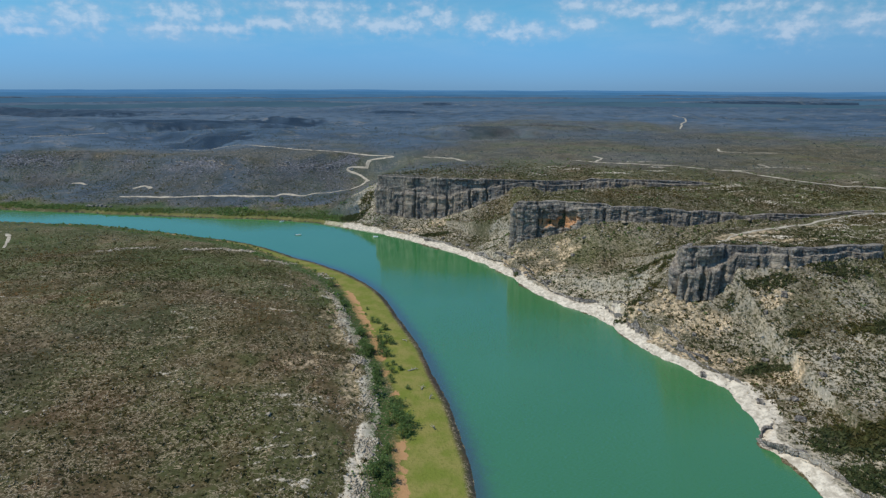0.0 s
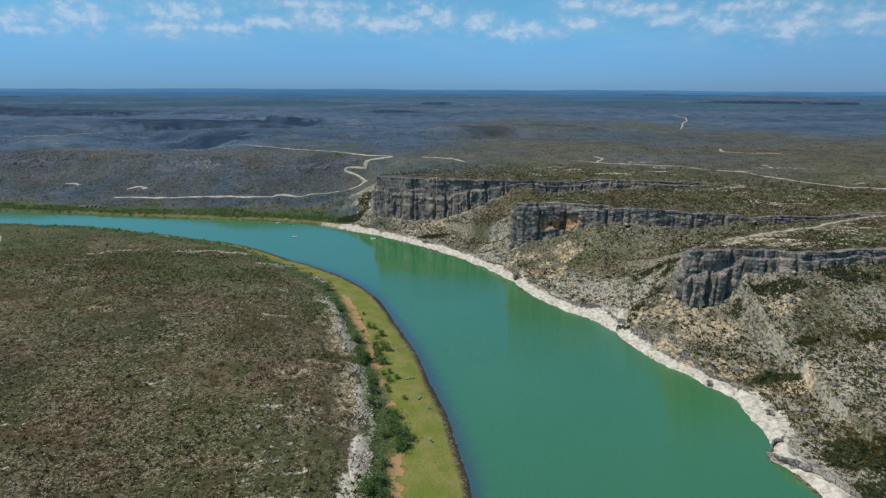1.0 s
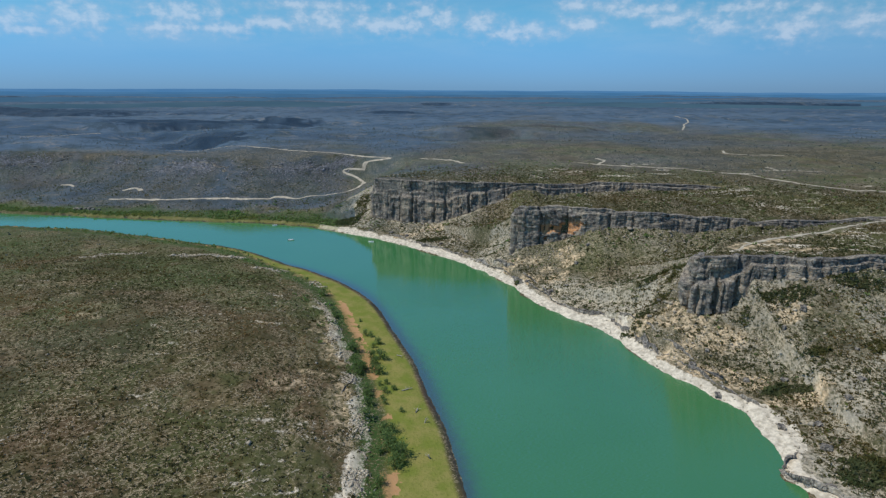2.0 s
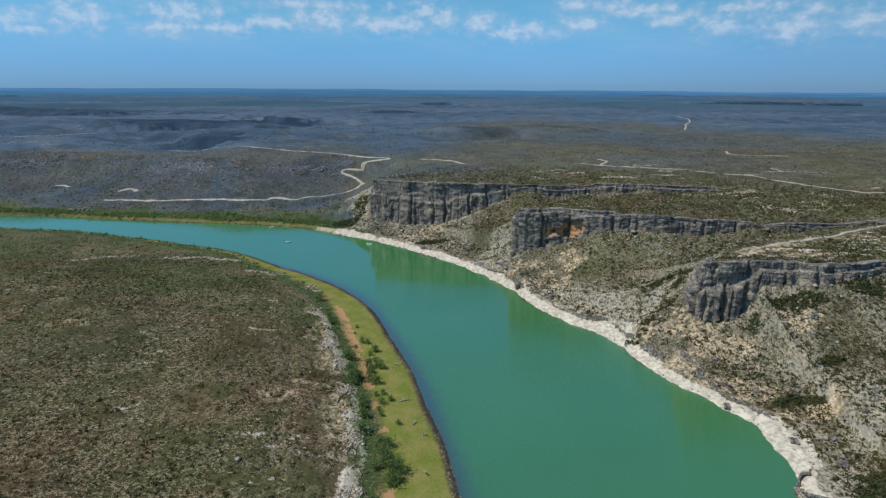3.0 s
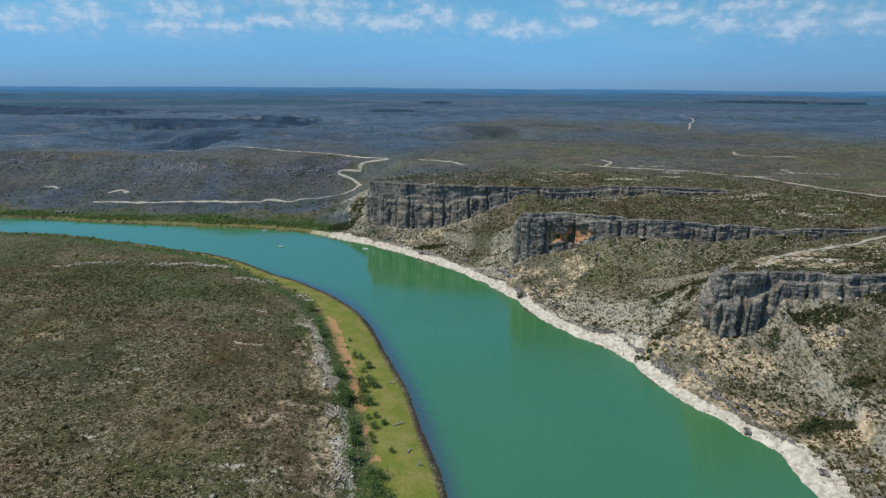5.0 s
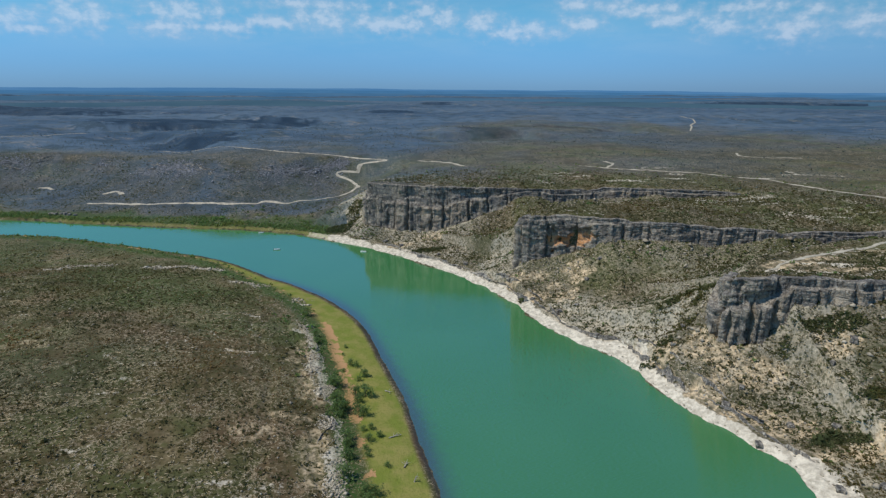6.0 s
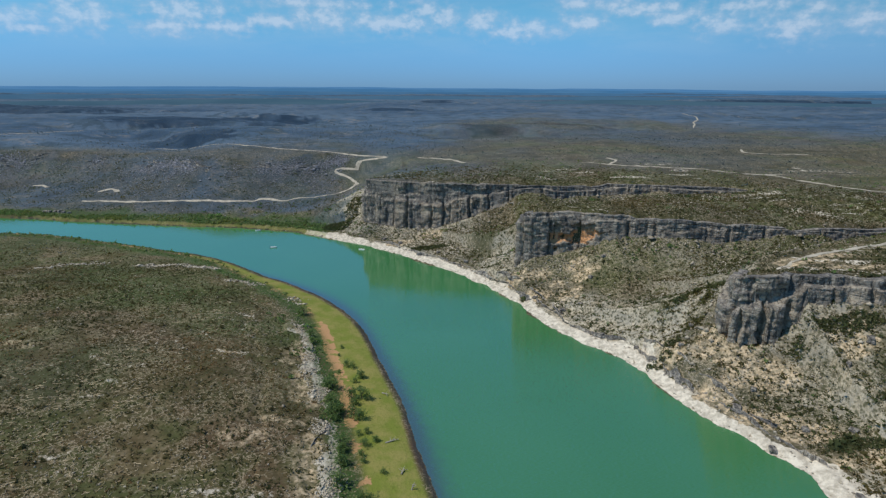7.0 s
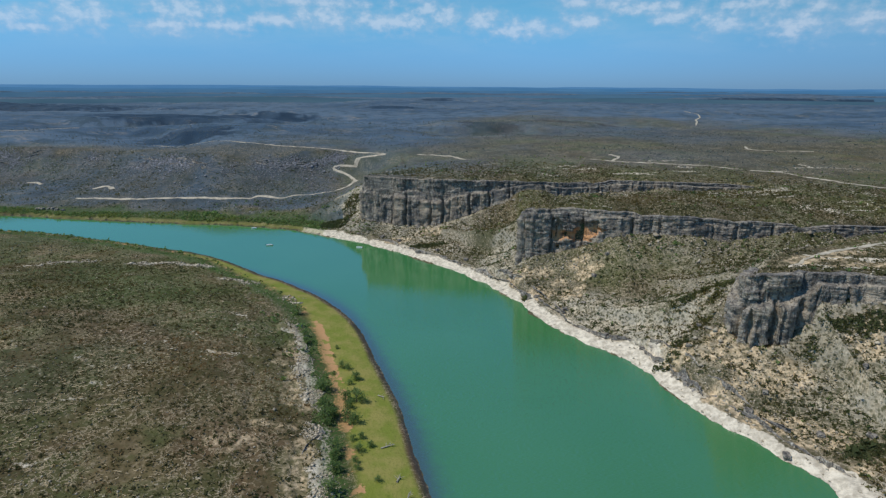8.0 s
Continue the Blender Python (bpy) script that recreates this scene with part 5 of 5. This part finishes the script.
# ---- boulders, one by one ----
def build_boulders():
    rng = np.random.default_rng(31)
    spots = [(170, 262, 2.4), (182, 240, 1.5), (128, 262, 1.5), (158, 255, 1.8), (118, 254, 2.4), (120, 232, 1.9), (136, 240, 1.6), (150, 236, 1.8), (96, 306, 1.8), (84, 322, 2.0),
             (70, 352, 2.2), (58, 372, 1.8), (80, 352, 1.6), (46, 396, 1.8), (20, 440, 2.2), (0, 462, 2.0), (-30, 488, 2.4), (-44, 500, 2.2), (132, 206, 2.2), (140, 192, 2.6), (128, 172, 2.4),
             (146, 206, 1.8), (160, 212, 2.0), (172, 222, 1.6), (110, 290, 1.7), (118, 300, 1.5), (90, 372, 1.8), (100, 384, 1.6), (-384, 595, 2.6), (-379, 594, 3.0), (-374, 595, 2.2), (-369, 594, 2.8), (-364, 592, 2.4), (-357, 590, 2.2)]
    for x, y, r in spots:
        r *= 0.72
        bm = bmesh.new()
        bmesh.ops.create_icosphere(bm, subdivisions=3, radius=r)
        sx, sy = rng.uniform(0.8, 1.3, 2)
        off = Vector((rng.uniform(0, 90), rng.uniform(0, 90), 0))
        for v in bm.verts:
            k = 1 + 0.30 * noise.noise(v.co / r * 1.1 + off) + 0.16 * noise.noise(v.co / r * 2.9 + off)
            q = v.co.normalized()
            k *= 0.82 / max(0.62, max(abs(q.x), abs(q.y), abs(q.z)))
            v.co = Vector((v.co.x * k * sx, v.co.y * k * sy, v.co.z * k * 0.8))
        ob = part("boulder", bm, MAT_PALE if x < -300 else MAT_ROCK)
        ob.location = (x, y, float(seat(x, y)) + r * 0.25)
        ob.rotation_euler = (0, 0, rng.uniform(0, 6.28))
        tagged(ob, "grey weathered limestone boulder resting on the slope", "boulder", "fallen boulders")


build_boulders()


# ---- trees on the near bank ----
def limb(bm, p0, p1, r0, r1, sides=6):
    d = (p1 - p0).normalized()
    q = d.to_track_quat("Z", "Y")
    rings = []
    for p, r in ((p0, r0), (p0.lerp(p1, 0.5) + Vector((0.03, 0.02, 0)) * (p1 - p0).length, (r0 + r1) / 2), (p1, r1)):
        rings.append([bm.verts.new(p + q @ Vector((r * math.cos(6.2832 * i / sides), r * math.sin(6.2832 * i / sides), 0))) for i in range(sides)])
    for a, b_ in zip(rings[:-1], rings[1:]):
        for i in range(sides):
            bm.faces.new((a[i], a[(i + 1) % sides], b_[(i + 1) % sides], b_[i]))
    bm.faces.new(rings[-1])


def make_tree(seed, h, spread, at):
    rng = random.Random(seed)
    tree = empty("willow_tree", (0, 0, 0))
    bm = bmesh.new()
    fork = Vector((rng.uniform(-0.2, 0.2), rng.uniform(-0.2, 0.2), h * 0.35))
    limb(bm, Vector((0, 0, -0.4)), fork, 0.17 * h / 4, 0.11 * h / 4)
    trunk = part("trunk", bm, MAT_BARK, tree)
    tips = []
    for i in range(5):
        a = 6.2832 * (i + rng.uniform(-0.3, 0.3)) / 5
        tip = Vector((math.cos(a) * spread * rng.uniform(0.35, 0.7), math.sin(a) * spread * rng.uniform(0.35, 0.7), h * rng.uniform(0.6, 0.85)))
        bm = bmesh.new()
        limb(bm, fork, tip, 0.08 * h / 4, 0.03, 5)
        part("limb", bm, MAT_BARK, trunk)
        tips.append(tip)
    g = np.random.default_rng(seed)
    clumps = np.array([t[:] for t in tips] + [(0, 0, h * 0.8)] + [(g.normal() * spread * 0.45, g.normal() * spread * 0.45, h * g.uniform(0.15, 0.6)) for _ in range(10)])
    n = 520
    c = clumps[g.integers(0, len(clumps), n)] + g.normal(size=(n, 3)) * np.array([spread * 0.28, spread * 0.28, h * 0.15])
    c[:, 2] = np.maximum(c[:, 2], 0.25)
    v = c[:, None, :] + g.normal(size=(n, 3, 3)) * 0.25
    mesh_object("crown", v.reshape(-1, 3), np.arange(n * 3).reshape(-1, 3), MAT_GREEN, tree, False, floats={"tone": np.repeat(g.uniform(0, 0.75, n), 3)})
    tree.location = at
    return tagged(tree, "bushy green willow tree on the river bank", "tree", "trees on the grassy bank")


def build_trees():
    rng = random.Random(5)
    places = []
    line = shore_l
    for k in range(len(line) - 1):
        p, q = line[k], line[k + 1]
        if p[1] < 40 or q[1] > 372:
            continue
        d = math.hypot(*(q - p))
        nx, ny = -(q[1] - p[1]) / d, (q[0] - p[0]) / d
        for i in range(int(d / 2.6)):
            t = (i + rng.random()) / (d / 2.6)
            x, y = p + (q - p) * t
            w = float(np.interp(y, [150, 215, 350, 400], [23, 20, 18, 10]))
            if y < 262:
                outs = [w + rng.uniform(5, 11)] if rng.random() < (0.62 if y < 205 else 0.36) else []
            else:
                outs = [w + rng.uniform(6.5, 10)] if rng.random() < 0.22 else []
            if 185 < y < 212:
                outs.append(w + rng.uniform(-4, 3))
            for o in outs:
                places.append((x + nx * o, y + ny * o, rng.uniform(0.55, 1.15)))
    places += [(-44.8, 308.6, 0.40), (-44.6, 300.2, 0.30), (-39.4, 290.5, 0.65), (-36.5, 289.5, 0.55), (-31.6, 280.4, 0.85), (-33.5, 276.0, 0.5), (-32.8, 262.9, 0.95), (-28.7, 263.4, 1.0), (-31.0, 258.5, 0.8),
               (-27.6, 248.4, 0.95), (-31.0, 251.0, 0.85), (-38.0, 249.8, 0.9), (-35.0, 252.0, 0.8), (-26.2, 238.2, 0.45), (-23.5, 239.4, 0.5), (-23.4, 231.6, 0.6), (-19.7, 235.1, 0.55), (-23.6, 226.4, 0.5),
               (-22.3, 223.0, 0.45), (-15.2, 217.7, 0.4), (-41.5, 284.0, 0.35), (-30.5, 270.0, 0.4)]
    made = [make_tree(60 + i, 4.2 + i * 0.4, 2.1 + 0.25 * i, (0, 0, 0)) for i in range(4)]
    zs = seat([p[0] for p in places], [p[1] for p in places])
    for i, ((x, y, k), z) in enumerate(zip(places, zs)):
        m = Matrix.Translation((x, y, z)) @ Matrix.Rotation(rng.uniform(0, 6.28), 4, "Z") @ Matrix.Scale(k, 4)
        if i < 4:
            made[i].matrix_world = m
        else:
            t = copy_thing(made[i % 4], Matrix())
            t.matrix_basis = m


build_trees()


# ---- driftwood ----
def build_drift(x, y, length, turn, seed, label, up=False):
    rng = random.Random(seed)
    bm = bmesh.new()
    a, b_ = Vector((-length / 2, 0, 0.35)), Vector((length / 2, 0, 0.5))
    if up:
        a, b_ = Vector((0, 0, -0.2)), Vector((0.5, 0.2, length * 0.6))
    limb(bm, a, b_, 0.28, 0.14, 7)
    for i in range(6):
        s = a.lerp(b_, rng.uniform(0.35, 0.95))
        limb(bm, s, s + Vector((rng.uniform(0.2, 1.6), rng.uniform(-1.9, 1.9), rng.uniform(0.0, 1.2))), 0.10, 0.03, 5)
    ob = part("dead_tree", bm, MAT_DEAD)
    ob.location, ob.rotation_euler = (x, y, float(seat(x, y))), (0, 0, radians(turn))
    tagged(ob, label, "dead tree", "driftwood on the bank")


FALLEN = "bleached fallen dead tree lying on the grass"
for row in ((-14, 235.5, 5.0, 25, 1), (-20, 268, 2.5, -30, 2), (-9, 219, 2.4, 70, 3)):
    build_drift(*row, FALLEN)
for row in ((-5.6, 211, 3.0, 15, 6), (-3, 189, 3.0, 200, 7)):
    build_drift(*row, "grey dead sapling standing in the bank grass", True)


# ---- boats ----
def build_boat(x, y, turn, length):
    boat = empty("motor_boat", (x, y, 0))
    bm = bmesh.new()
    rings = []
    half = length / 2
    for k in range(9):
        t = k / 8
        px_ = -half + length * t
        w = 0.95 * (1 - max(0, (t - 0.45) / 0.55) ** 2.2) + 0.02
        sheer = 0.62 + 0.25 * t * t
        rings.append([bm.verts.new(c) for c in ((px_, -w, sheer), (px_, -w * 0.86, 0.05), (px_, 0, -0.22 + 0.25 * max(0, t - 0.7)), (px_, w * 0.86, 0.05), (px_, w, sheer),
                                                (px_, w * 0.88, sheer), (px_, w * 0.8, 0.22), (px_, -w * 0.8, 0.22), (px_, -w * 0.88, sheer))])
    for a, b_ in zip(rings[:-1], rings[1:]):
        for i in range(9):
            bm.faces.new((a[i], b_[i], b_[(i + 1) % 9], a[(i + 1) % 9]))
    bm.faces.new(rings[0])
    bm.faces.new(rings[-1][::-1])
    bmesh.ops.recalc_face_normals(bm, faces=bm.faces)
    part("hull", bm, MAT_HULL, boat)
    for nm, size, at, mat in (("console", (0.6, 0.7, 0.75), (0.1, 0, 0.6), MAT_HULL), ("seat", (0.5, 1.2, 0.32), (-0.9, 0, 0.4), MAT_HULL),
                              ("outboard_motor", (0.42, 0.4, 0.8), (-half - 0.22, 0, 0.6), MAT_BLACK)):
        bm = bmesh.new()
        bmesh.ops.create_cube(bm, size=1)
        for v in bm.verts:
            v.co = Vector((v.co.x * size[0] * (0.8 if v.co.z > 0 else 1), v.co.y * size[1] * (0.85 if v.co.z > 0 else 1), v.co.z * size[2]))
        bmesh.ops.bevel(bm, geom=bm.edges[:], offset=0.06, segments=2, affect="EDGES")
        o = part(nm, bm, mat, boat)
        o.location = at
    boat.rotation_euler = (0, 0, radians(turn))
    tagged(boat, "small white open motor boat floating on the river", "boat", "boats on the river")


build_boat(-130, 487, 8, 5.2)
build_boat(-60, 482, 170, 4.6)
build_boat(-159.5, 540, 200, 4.4)
